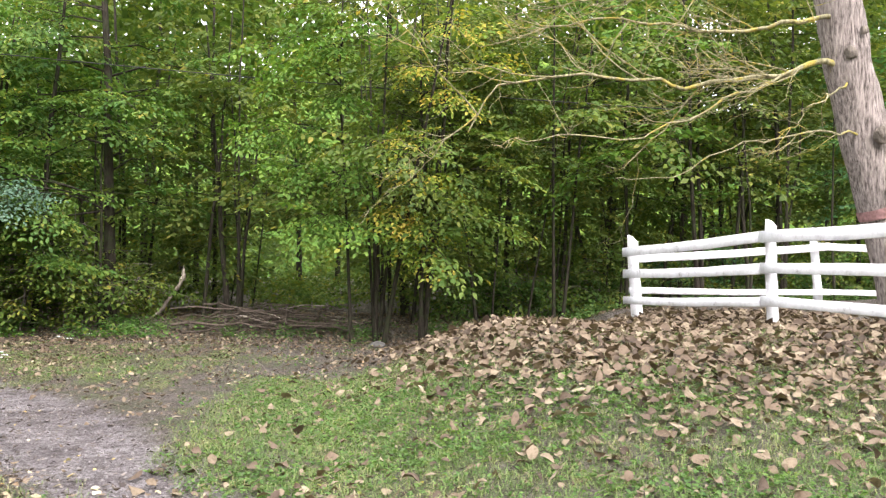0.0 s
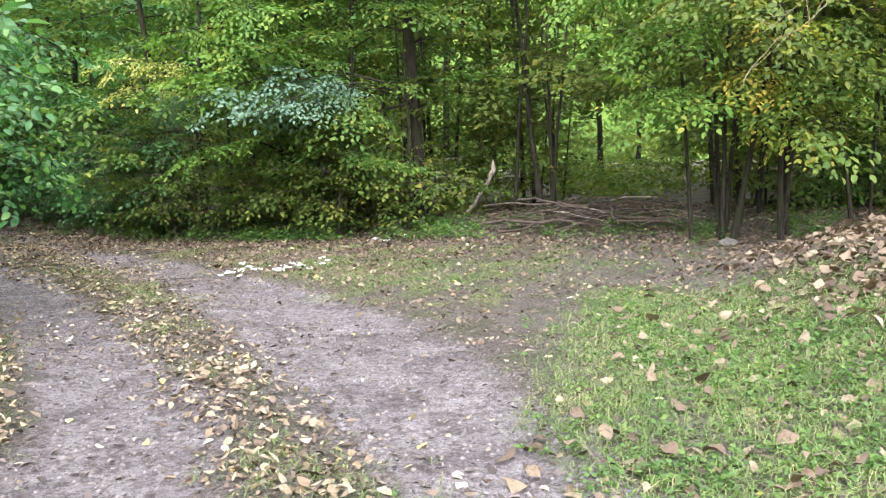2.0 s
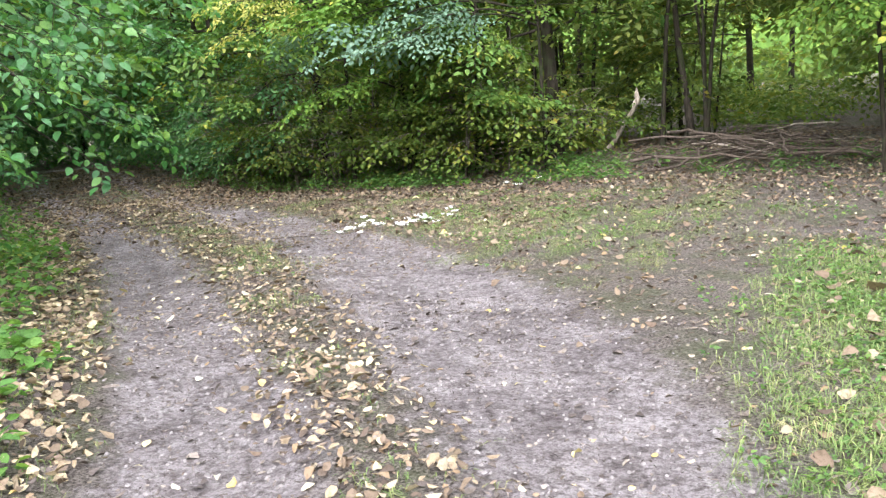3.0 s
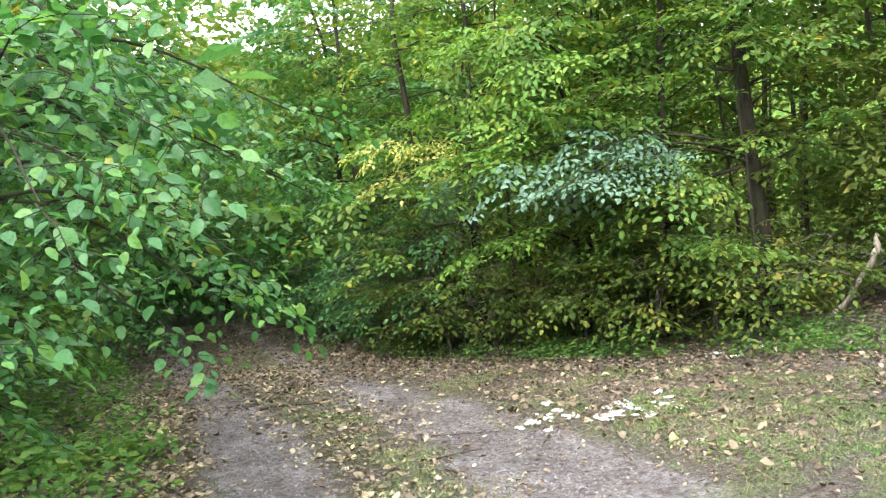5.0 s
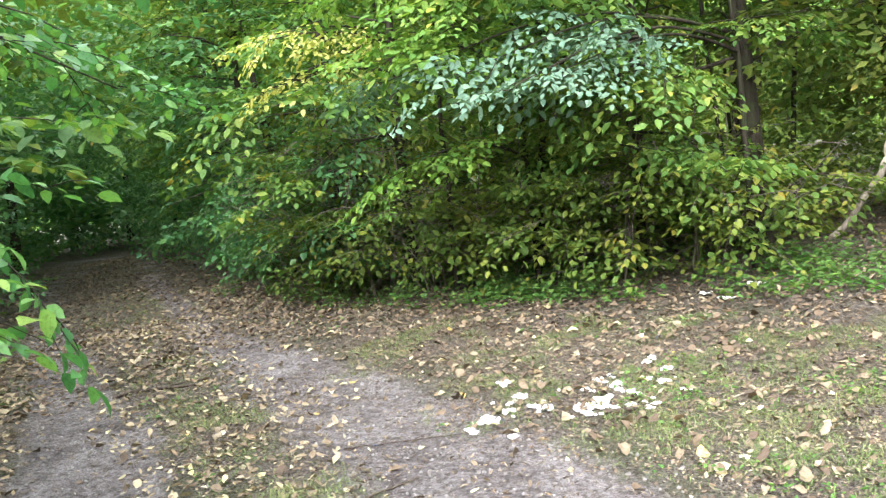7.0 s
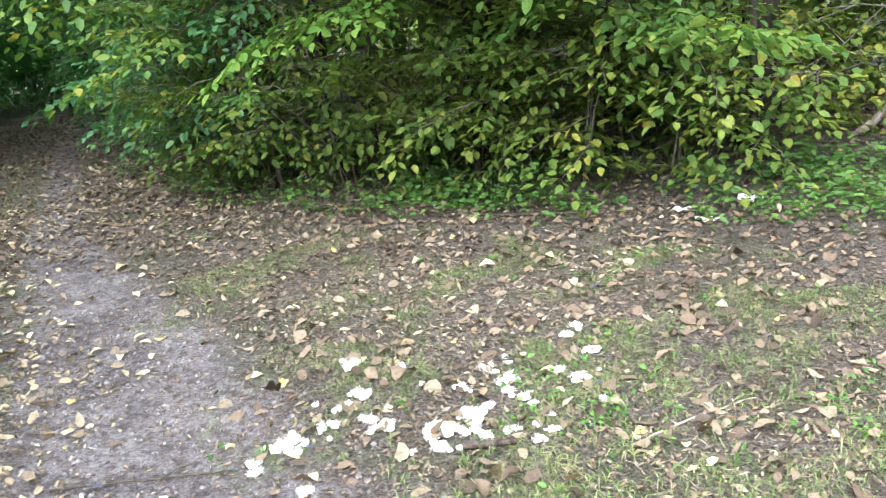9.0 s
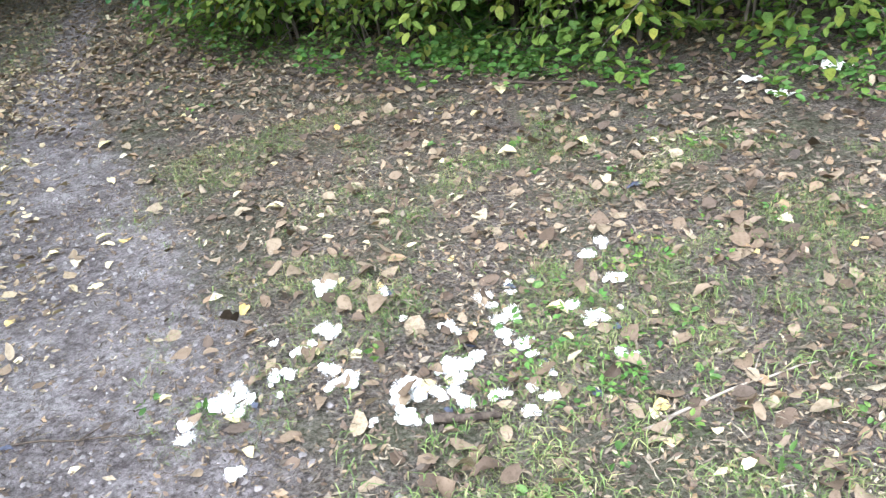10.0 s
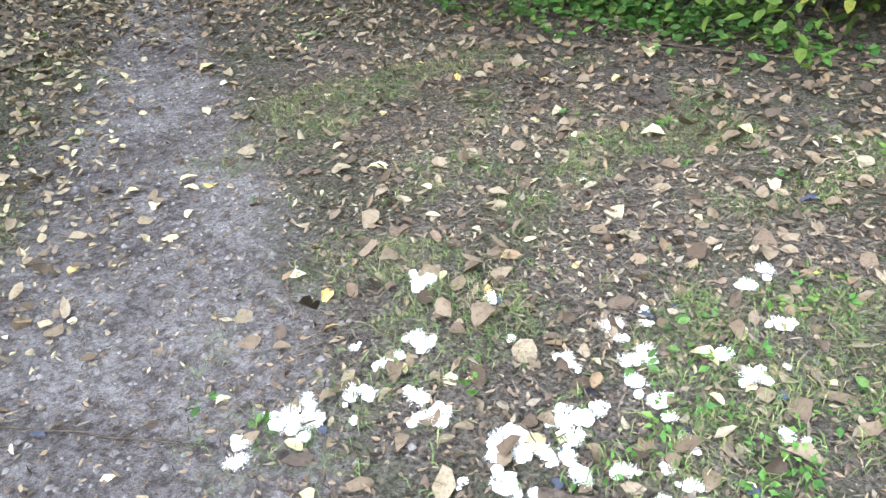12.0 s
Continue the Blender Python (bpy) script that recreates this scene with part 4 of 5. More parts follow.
# ---- the leaning tree beside the left track ----
def build_near_tree():
    ob = tagged(new("tree"), "low spreading tree with large green leaves hanging over the track", "tree")
    ob.location = on_ground(-9.7, 6.85)
    o = np.array(ob.location)
    bag = Bag()
    pts = wander([(-9.7, 6.85, -0.1), (-9.65, 6.8, 0.9), (-9.2, 6.75, 1.9), (-8.6, 6.8, 3.0), (-8.2, 6.9, 4.5)], 20, 0.02, 71) - o
    pts[:, 2] += o[2]
    bag.add(*tube(pts, np.linspace(0.16, 0.07, 20), 12, 0.05))
    part("trunk", bag.mesh("trunk", bark_dark, True), ob)
    r = np.random.default_rng(72)
    tips = [(-5.80, 6.26, 2.2), (-5.75, 5.95, 2.05), (-5.65, 5.72, 1.8), (-5.85, 6.1, 2.5), (-6.1, 5.9, 2.45), (-6.7, 7.7, 1.5), (-6.55, 7.2, 1.7), (-6.4, 6.8, 2.05),
            (-6.6, 7.3, 1.35), (-6.8, 7.0, 1.3), (-7.6, 9.0, 2.1), (-8.4, 9.2, 2.7), (-7.6, 8.2, 2.4), (-7.2, 7.9, 2.9), (-6.6, 6.8, 2.7), (-6.4, 6.3, 3.0), (-6.3, 6.7, 3.4),
            (-7.2, 7.5, 3.5), (-6.3, 5.8, 1.3), (-6.9, 5.8, 1.35), (-7.6, 6.2, 0.9), (-7.4, 6.6, 4.0), (-7.9, 7.4, 4.3), (-8.6, 8.6, 4.2), (-7.0, 5.9, 3.8), (-8.8, 7.6, 4.8)]
    for k in range(8):
        tips.append((r.uniform(-9.6, -6.6), r.uniform(5.0, 8.6), r.uniform(1.5, 4.2)))
    for k, tip in enumerate(tips):
        f = float(np.clip(0.25 + 0.16 * tip[2] + r.normal(0, 0.08), 0.3, 1.0))
        at = np.array([np.interp(f, np.linspace(0, 1, 20), pts[:, c]) for c in range(3)]) + o
        tip = np.array(tip)
        bough(ob, at, tip - unit(tip - at) * 0.35, leaf_near, "fine", 7, 0.86, 0.02, 7300 + k, bark_dark, 0.15)


build_near_tree()

# a tree beside the start of the track, one bough of which hangs into view
over = tagged(new("tree"), "small tree with one leafy bough over the track", "tree")
over.location = on_ground(-5.6, 2.4)
bag_over = Bag()
bag_over.add(*tube(stem(4.2, (0.2, 0.1), 0.04, 0.09, 0.3, 9, 88)[0], np.linspace(0.1, 0.03, 9), 10, 0.05))
part("trunk", bag_over.mesh("trunk", bark_dark, True), over)
bough(over, (-5.5, 2.45, 2.3), (-2.72, 3.24, 2.06), leaf_bright, "fine", 8, 0.6, 0.02, 89, bark_dark, 0.08)
for k, tip in enumerate(((-4.2, 3.2, 3.2), (-4.6, 1.6, 2.6), (-5.2, 3.3, 2.9), (-6.3, 2.0, 3.0), (-5.3, 1.4, 3.6))):
    bough(over, (-5.5, 2.45, 2.2 + 0.25 * k), tip, leaf_cool, "fine", 8, 0.8, 0.02, 7600 + k)

# greenery further along the left of the track, and the shrubs behind it
LEFT_TREES = [(-11.2, 7.6, 4.5, 0.08), (-14.2, 8.9, 5.5, 0.09), (-12.2, 6.4, 5.5, 0.1), (-17.2, 10.6, 6.5, 0.1), (-15.4, 8.0, 7.0, 0.1), (-20.5, 12.8, 7.5, 0.11), (-19, 9.5, 8, 0.12), (-24, 17.2, 8, 0.12), (-11.0, 4.2, 5.0, 0.1), (-13.5, 3.0, 6.0, 0.1), (-24, 12, 10, 0.13), (-29, 18, 11, 0.14), (-32, 24, 11, 0.14), (-29.5, 24.5, 9, 0.12), (-30, 27, 10, 0.12)]
for k, (x, y, h, rad) in enumerate(LEFT_TREES):
    near = k < 5
    plant("tree", "leafy broad-leaved tree beside the track", "tree", on_ground(x, y), [stem(h, (0.3, 0.3), 0.1, rad, 0.3, 8, 3000 + k)], (18 if near else 13, 0.2, 1.0, 1.9 if near else 2.8), leaf_cool if k % 3 else leaf_green, ("mid" if k < 2 else "low") if near else "far", bark_dark, 5, near, "trees beside the track", 3100 + k, 1.15)


# ---- undergrowth, grass and fallen leaves ----
def seeds(count, box, density, seed):
    """Random places in a box, kept by a density of 0 to 1."""
    r = np.random.default_rng(seed)
    x, y = r.uniform(box[0], box[1], count), r.uniform(box[2], box[3], count)
    keep = r.uniform(0, 1, count) < density(x, y)
    return x[keep], y[keep], r


def patches(x, y, scale, seed):
    r = np.random.default_rng(seed)
    s = np.zeros_like(x)
    for k in range(9):
        a, f, p = r.uniform(0, 6.3), r.uniform(0.6, 2.4) * scale, r.uniform(0, 6.3)
        s += np.sin((math.cos(a) * x + math.sin(a) * y) * f + p + np.sin(y * f * 0.7 + p * 2))
    return np.clip(0.5 + s / 7, 0, 1)


def off_track(x, y):
    return np.clip(0.42 - (worn(x, y) + 1.0 * (patches(x, y, 2.2, 77) - 0.5)) * 1.1, 0, 1)


def wood_edge(x):
    """The y at which the woods begin."""
    return np.interp(x, [-25, -17, -13.5, -11, -9, -6.5, -4, -1, 0.5, 3, 12], [23.5, 17.6, 15.0, 13.9, 13.9, 14.5, 14.6, 14.4, 14.8, 15.3, 16])


def on_mound(x, y):
    return smooth(-0.9, 0.6, x + 0.06 * (y - 9) - 0.55 * (1 - smooth(6.0, 8.6, y))) * smooth(4.5, 8.0, y)


def litter_middle(x, y):
    """The drift of leaves between the two tracks."""
    return np.exp(-((y - 4.85 - 0.97 * (-2.9 - x)) / 0.38) ** 2) * smooth(-5.2, -4.0, x) * (1 - smooth(-2.4, -1.6, x))


def grass_density(x, y):
    lawn = smooth(-2.3, -1.5, x + 0.03 * y) * (0.35 + 0.65 * smooth(3.5, 5, y)) * (1 - smooth(9.0, 10.8, y)) * (1 - 0.72 * on_mound(x, y))
    strip = 0.42 * smooth(0.42, 0.75, patches(x, y, 1.0, 5))
    strip = np.maximum(strip, 0.8 * litter_middle(x, y) * smooth(0.35, 0.6, patches(x, y, 2.0, 16)))
    strip = np.maximum(strip, 0.75 * smooth(-0.3, 0.4, along(STRIP, x, y)) * smooth(0.40, 0.62, patches(x, y, 2.2, 16)))
    left = 0.5 * smooth(0.2, 0.9, left_bank(x, y)) * (1 - smooth(2.5, 4, left_bank(x, y)))
    meadow = 0.75 * np.exp(-((x + 5.1) / 1.6) ** 2 - ((y - 10.8) / 1.15) ** 2) * (0.35 + 0.65 * smooth(0.4, 0.6, patches(x, y, 2.4, 15)))
    return np.clip(np.maximum(np.maximum(np.maximum(lawn, strip), left), meadow), 0, 1) * off_track(x, y) * (1 - smooth(-1.0, 0.3, y - wood_edge(x)))


def fine_tufts(x, y):
    """Wiry patches of thin grass in the worn litter."""
    return 0.8 * smooth(0.50, 0.70, patches(x, y, 5.0, 17)) * off_track(x, y) * (1 - smooth(-1.6, -0.6, y - wood_edge(x)))


def blades(name, box, count, tall, wide, seed, label, density=None):
    x, y, r = seeds(count, box, density or grass_density, seed)
    n = len(x)
    # four blades to a tuft
    k = 4
    x, y = np.repeat(x, k) + r.normal(0, 0.018, n * k), np.repeat(y, k) + r.normal(0, 0.018, n * k)
    n *= k
    z = height(x, y)
    a, l = r.uniform(0, 6.28, n), tall * r.uniform(0.4, 1.25, n)
    d = np.stack([np.cos(a), np.sin(a), np.zeros(n)], 1)
    s = np.stack([-np.sin(a), np.cos(a), np.zeros(n)], 1) * (wide * r.uniform(0.6, 1.3, n))[:, None]
    bend = r.uniform(0.5, 1.8, n)[:, None]
    base = np.stack([x, y, z - 0.005], 1)
    up = np.array([0, 0, 1.0])
    m = base + (d * bend * 0.28 + up * 0.62) * l[:, None]
    tip = base + (d * bend * 0.9 + up * (0.95 - 0.45 * bend)) * l[:, None]
    v = np.stack([base, m + s, m - s, tip], 1).reshape(-1, 3)
    i = np.arange(n)[:, None] * 4
    tagged(new(name, mesh_np(name, v, [i + np.array([[0, 1, 2]]), i + np.array([[2, 1, 3]])], grass_mat)), label, "grass", kind="stuff")


blades("grass", (-9.5, 4.5, 3.4, 11.8), 42000, 0.062, 0.0021, 11, "short green meadow grass on the bank")
blades("grass", (-2.4, 5.0, 3.4, 9.8), 15000, 0.10, 0.0022, 15, "longer yellowish grass on the bank")
blades("grass", (-9.0, -3.0, 8.8, 13.2), 34000, 0.055, 0.0010, 14, "wiry tufts of thin grass in the leaf litter", fine_tufts)
blades("grass", (-8, 10, -7, 4.2), 8000, 0.08, 0.004, 13, "thin short grass of the clearing")
blades("grass", (-16, -1, 8.5, 15.5), 16000, 0.06, 0.002, 12, "thin short grass beside the tracks")


def herbs(name, box, count, density, size, seed, label, leaf=LEAF_MID, mat=leaf_low, stalk=0.12):
    """Low broad-leaved plants: a whorl of leaves on a short stalk."""
    x, y, r = seeds(count, box, density, seed)
    n, k = len(x), 7
    hgt = stalk * r.uniform(0.2, 1.3, n)
    base = np.stack([x, y, height(x, y)], 1)
    pos = np.repeat(base, k, 0)
    f = r.uniform(0.25, 1, n * k)
    pos[:, 2] += np.repeat(hgt, k) * f
    a = r.uniform(0, 6.28, n * k)
    ax = np.stack([np.cos(a), np.sin(a), r.normal(0.12, 0.25, n * k)], 1)
    pos += ax * 0.02
    v, fs = lay(leaf, pos, ax, np.array([0, 0, 1]) + r.normal(0, 0.55, (n * k, 3)), size * r.uniform(0.5, 1.3, n * k))
    tagged(new(name, mesh_np(name, v, fs, mat)), label, "plants", kind="stuff")


def herb_lawn(x, y):
    lawn = smooth(-2.2, -1.3, x + 0.03 * y) * (1 - smooth(8.5, 10.5, y)) * (0.25 + 0.75 * smooth(0.4, 0.7, patches(x, y, 1.6, 8))) * (1 - 0.85 * on_mound(x, y))
    return np.clip(lawn, 0, 1) * off_track(x, y)


def herb_left(x, y):
    side = smooth(0.25, 0.9, left_bank(x, y) + 0.5 * (patches(x, y, 2.5, 19) - 0.5))
    return side * (0.35 + 0.65 * patches(x, y, 1.3, 9))


def herb_edge(x, y):
    e = y - wood_edge(x)
    return smooth(-0.9, 0.0, e) * (1 - smooth(0.6, 1.6, e)) * smooth(0.35, 0.65, patches(x, y, 2.5, 10)) * off_track(x, y)


def herb_few(x, y):
    return 0.13 * smooth(0.5, 0.75, patches(x, y, 1.8, 14)) * off_track(x, y)


herbs("low_plants", (-2.6, 4, 4, 10.5), 15000, herb_lawn, 0.038, 21, "low clover-like green plants among the grass", LEAF_LOW, leaf_low, 0.05)
herbs("undergrowth", (-10.5, -4.5, 3.5, 9.5), 2700, herb_left, 0.085, 22, "green nettle-like undergrowth beside the track", LEAF_MID, leaf_herb, 0.17)
herbs("undergrowth", (-18, -9, 4, 13.5), 5000, herb_left, 0.09, 25, "green undergrowth under the trees beside the track", LEAF_LOW, leaf_herb, 0.25)
herbs("edge_plants", (-16, 9, 12.5, 18), 15000, herb_edge, 0.06, 23, "low green plants at the foot of the bushes", LEAF_LOW, leaf_low, 0.2)
herbs("small_plants", (-12, -1, 8, 14.5), 6000, herb_few, 0.035, 24, "scattered small green plants in the leaf litter", LEAF_MID, leaf_low, 0.05)

herbs("edge_plants", (-10.0, -4.4, 13.1, 15.2), 1300, lambda x, y: smooth(-0.9, 0.1, y - wood_edge(x)) * (0.06 + 0.94 * smooth(0.50, 0.72, patches(x, y, 3.2, 26))), 0.07, 26, "bright green broad-leaved plants under the bushes", LEAF_MID, leaf_herb, 0.2)
herbs("small_plants", (-6.3, -3.6, 9.5, 12.6), 800, lambda x, y: smooth(0.45, 0.68, patches(x, y, 3.4, 27)) * np.exp(-((y - 10.8) / 1.3) ** 2) * off_track(x, y), 0.03, 27, "small fresh green plants beside the feathers", LEAF_LOW, leaf_herb, 0.05)

FALLEN = (np.array([[0, 0, 0.0], [0.3, 0, 0.05], [0.65, 0, 0.06], [1, 0, 0.0], [0.12, -0.2, 0.06], [0.45, -0.36, 0.14], [0.8, -0.22, 0.09], [0.12, 0.2, 0.05], [0.45, 0.36, 0.13], [0.8, 0.22, 0.10]]),
          np.array([[0, 4, 5, 1], [1, 5, 6, 2], [0, 1, 8, 7], [1, 2, 9, 8]]), np.array([[2, 6, 3], [2, 3, 9]]))
STALK = (np.array([[0, 0, 0], [0.5, -0.022, 0.05], [1, 0, 0.0], [0.5, 0.022, 0.05]]), np.array([[0, 1, 3], [1, 2, 3]]))
FALLEN_LOW = (np.array([[0, 0, 0.0], [0.28, -0.27, 0.10], [0.70, -0.24, 0.08], [1, 0, 0.02], [0.70, 0.24, 0.10], [0.28, 0.27, 0.08]]), np.array([[0, 1, 2, 3], [0, 3, 4, 5]]))
FLAKE = (np.array([[0, 0, 0], [0.4, -0.22, 0.05], [1, 0, 0.06], [0.5, 0.25, 0.04]]), np.array([[0, 1, 2], [0, 2, 3]]))


def litter(name, box, count, density, size, seed, label, mat=litter_mat, leaf=FALLEN, tilt=0.30, lift=0.012, spread=(0.55, 1.25)):
    x, y, r = seeds(count, box, density, seed)
    n = len(x)
    a = r.uniform(0, 6.28, n)
    pos = np.stack([x, y, height(x, y) + lift * r.uniform(0.1, 1.0, n)], 1)
    nrm = slope(x, y) + r.normal(0, tilt, (n, 3)) * [1, 1, 0.1]
    flip = np.where(r.uniform(0, 1, n) < 0.45, -1.0, 1.0)[:, None]
    nrm = nrm * flip
    pos[:, 2] += np.where(flip[:, 0] < 0, size * 0.10, 0)
    ax = np.stack([np.cos(a), np.sin(a), np.zeros(n)], 1)
    ax -= nrm * (np.sum(ax * nrm, 1) / np.sum(nrm * nrm, 1))[:, None]
    shape = np.stack([np.ones(n), r.uniform(0.3, 1.15, n) if len(leaf[0]) < 6 else r.uniform(0.55, 1.3, n), r.uniform(0.2, 2.8, n)], 1)
    each = size * (spread[0] + (spread[1] - spread[0]) * r.uniform(0, 1, n) ** 1.5)
    v, fs = lay(leaf, pos, ax, nrm, each, shape)
    # torn and crumpled edges
    v = v + r.normal(0, 0.035, v.shape) * np.repeat(each, len(leaf[0]))[:, None]
    tagged(new(name, mesh_np(name, v, fs, mat)), label, "leaves", kind="stuff")


def litter_ground(x, y):
    near_wood = smooth(-4.5, -0.8, y - wood_edge(x))
    return (0.28 + 0.5 * near_wood + 0.35 * smooth(0.4, 0.7, patches(x, y, 1.2, 31))) * (0.05 + 0.95 * off_track(x, y)) * 1.0


def litter_wood(x, y):
    return smooth(-2.0, -0.2, y - wood_edge(x))


def litter_track(x, y):
    return 0.5 + 0.5 * patches(x, y, 1.5, 33)


def litter_verge(x, y):
    """The drift of leaves on the far side of the left track."""
    e = left_bank(x, y) + 0.3 * (patches(x, y, 2.5, 18) - 0.5)
    return smooth(-0.08, 0.12, e) * (1 - 0.55 * smooth(0.5, 1.1, e)) * (1 - smooth(3.0, 4.0, e))


def litter_strip(x, y):
    """Leaves caught in the grass between the wheel tracks."""
    return smooth(-0.45, 0.25, along(STRIP, x, y) + 0.7 * (patches(x, y, 3.0, 20) - 0.5))


litter("mound_leaves", (5.4, 10, 3.5, 14.0), 3500, lambda x, y: 0.6 * (1 - smooth(6, 10, x)), 0.12, 39, "brown leaf litter inside the fence", mound_mat, FALLEN_LOW, 0.5, 0.06)
litter("leaf_litter", (-9, 9, -8, 4.0), 7000, lambda x, y: 0.7 * off_track(x, y), 0.07, 38, "scattered brown leaves over the clearing", litter_mat, FALLEN_LOW, 0.4, 0.02)
litter("mound_leaves", (-1.6, 5.4, 4.3, 13.0), 17500, on_mound, 0.108, 41, "thick pale brown leaf litter heaped on the bank", mound_mat, FALLEN, 0.5, 0.08)
litter("mound_leaves", (-2.0, 4.5, 3.8, 11), 8500, lambda x, y: 0.5 * smooth(-2.4, -1.4, x) * (0.3 + 0.7 * smooth(0.35, 0.6, patches(x, y, 1.6, 36))), 0.072, 42, "scattered brown and tan fallen leaves in the grass", mound_mat, FALLEN, 0.45, 0.06, (0.5, 1.8))
litter("leaf_litter", (-13, 0, 3, 15), 34000, litter_ground, 0.055, 43, "brown and tan fallen leaves on the ground", litter_mat, FALLEN_LOW, 0.4, 0.02, (0.4, 1.4))
litter("leaf_litter", (-16, 6, 11.5, 20), 30000, litter_wood, 0.075, 44, "reddish brown leaf litter under the trees", litter_mat, FALLEN_LOW, 0.4, 0.03)
litter("leaf_litter", (-9, -1.0, 3, 9.5), 14000, litter_middle, 0.062, 45, "drift of dry fallen leaves between the tracks", litter_mat, FALLEN_LOW, 0.45, 0.04)
litter("leaf_litter", (-13, -2.0, 4.0, 14.0), 26000, litter_strip, 0.055, 57, "tan and yellowish leaves in the grass between the tracks", strip_mat, FALLEN_LOW, 0.45, 0.03, (0.35, 1.4))
litter("leaf_litter", (-24, -10.5, 9.5, 21), 30000, lambda x, y: np.clip(1 - abs(y - 12.3 + 0.68 * (x + 14)) / 4.5, 0, 1), 0.07, 58, "brown leaf litter on the shaded track", litter_mat, FALLEN_LOW, 0.4, 0.03)
litter("leaf_litter", (-8.6, -4.4, 9.6, 12.9), 1000, lambda x, y: 0.10 + 0.8 * off_track(x, y), 0.068, 62, "curled reddish brown leaves around the feathers", mound_mat, FALLEN, 0.5, 0.025, (0.5, 1.45))
litter("leaf_litter", (-13.5, -3, 7.5, 14.3), 1000, lambda x, y: 0.12 + 0.7 * off_track(x, y), 0.074, 59, "large curled brown fallen leaves", mound_mat, FALLEN, 0.35, 0.02, (0.7, 1.35))
litter("leaf_litter", (-13, -3.5, 3.0, 11.5), 30000, litter_verge, 0.068, 52, "drift of dry fallen leaves along the track's edge", strip_mat, FALLEN_LOW, 0.45, 0.04)
litter("leaf_litter", (-11, -4, 3.0, 10), 1500, herb_left, 0.06, 53, "yellow fallen leaves among the undergrowth", yellow_mat, FALLEN_LOW, 0.4, 0.05)
litter("leaf_litter", (-13, -1, 3, 13), 800, litter_track, 0.06, 46, "single pale yellow fallen leaves", yellow_mat, FALLEN, 0.3, 0.012)
litter("straw", (-10.5, -3, 7.5, 14), 26000, lambda x, y: 0.06 + 0.94 * off_track(x, y), 0.06, 49, "dry straw and stalks lying among the leaves", straw_mat, STALK, 0.3, 0.02, (0.4, 1.3))
litter("straw", (-3, 4.5, 4, 12), 9000, lambda x, y: off_track(x, y), 0.09, 50, "dry straw and stalks lying in the grass", straw_mat, STALK, 0.5, 0.05, (0.4, 1.3))
litter("leaf_crumbs", (-10.5, -3, 6.5, 14), 26000, lambda x, y: 0.12 + 0.88 * off_track(x, y), 0.032, 47, "small broken leaf fragments and crumbs", straw_mat, FLAKE, 0.4, 0.012, (0.4, 1.4))
litter("straw", (-9.2, -4.6, 9.4, 13.2), 20000, lambda x, y: 0.12 + 0.88 * off_track(x, y), 0.045, 60, "short bits of straw and leaf stalks", straw_mat, STALK, 0.6, 0.03, (0.4, 1.4))
litter("leaf_crumbs", (-9.2, -4.6, 9.4, 12.8), 46000, lambda x, y: 0.25 + 0.75 * off_track(x, y), 0.022, 51, "tiny dark and pale leaf crumbs", litter_mat, FLAKE, 0.4, 0.014, (0.4, 1.5))
litter("leaf_crumbs", (-14, -5.0, 6.0, 14.5), 20000, litter_track, 0.036, 54, "brown leaf scraps trodden into the track", litter_mat, FLAKE, 0.4, 0.01, (0.4, 1.6))
litter("leaf_crumbs", (-6.5, -0.5, 3, 8), 3500, litter_track, 0.05, 61, "dark leaf scraps trodden into the track", crumb_mat, FALLEN_LOW, 0.3, 0.008, (0.4, 1.4))
litter("leaf_crumbs", (-6.5, -0.5, 3, 8), 16000, litter_track, 0.028, 48, "small broken leaf fragments on the track", crumb_mat, FLAKE, 0.4, 0.008, (0.4, 1.4))


CLOD = (np.array([[-0.5, -0.4, 0], [0.5, -0.45, 0], [0.55, 0.4, 0], [-0.45, 0.5, 0], [0.05, 0.0, 0.55]]), np.array([[0, 1, 4], [1, 2, 4], [2, 3, 4], [3, 0, 4]]))
clod_mat = plain("dry_clod", (0.15, 0.137, 0.134), 0.95, 0.1, 0.45, 35)


def clods(box, count, seed):
    x, y, r = seeds(count, box, lambda x, y: np.clip(0.5 + worn(x, y), 0, 1), seed)
    n = len(x)
    a = r.uniform(0, 6.28, n)
    v, f = lay(CLOD, np.stack([x, y, height(x, y) - 0.002], 1), np.stack([np.cos(a), np.sin(a), np.zeros(n)], 1), slope(x, y) + r.normal(0, 0.15, (n, 3)), 0.006 + 0.022 * r.uniform(0, 1, n) ** 3)
    tagged(new("clods", mesh_np("clods", v, f, clod_mat)), "small dry earth clods and grit on the tracks", "grit", kind="stuff")


clods((-10.5, -5.5, 7.5, 12.5), 14000, 55)
clods((-6.5, -0.5, 3.5, 9.0), 12000, 56)


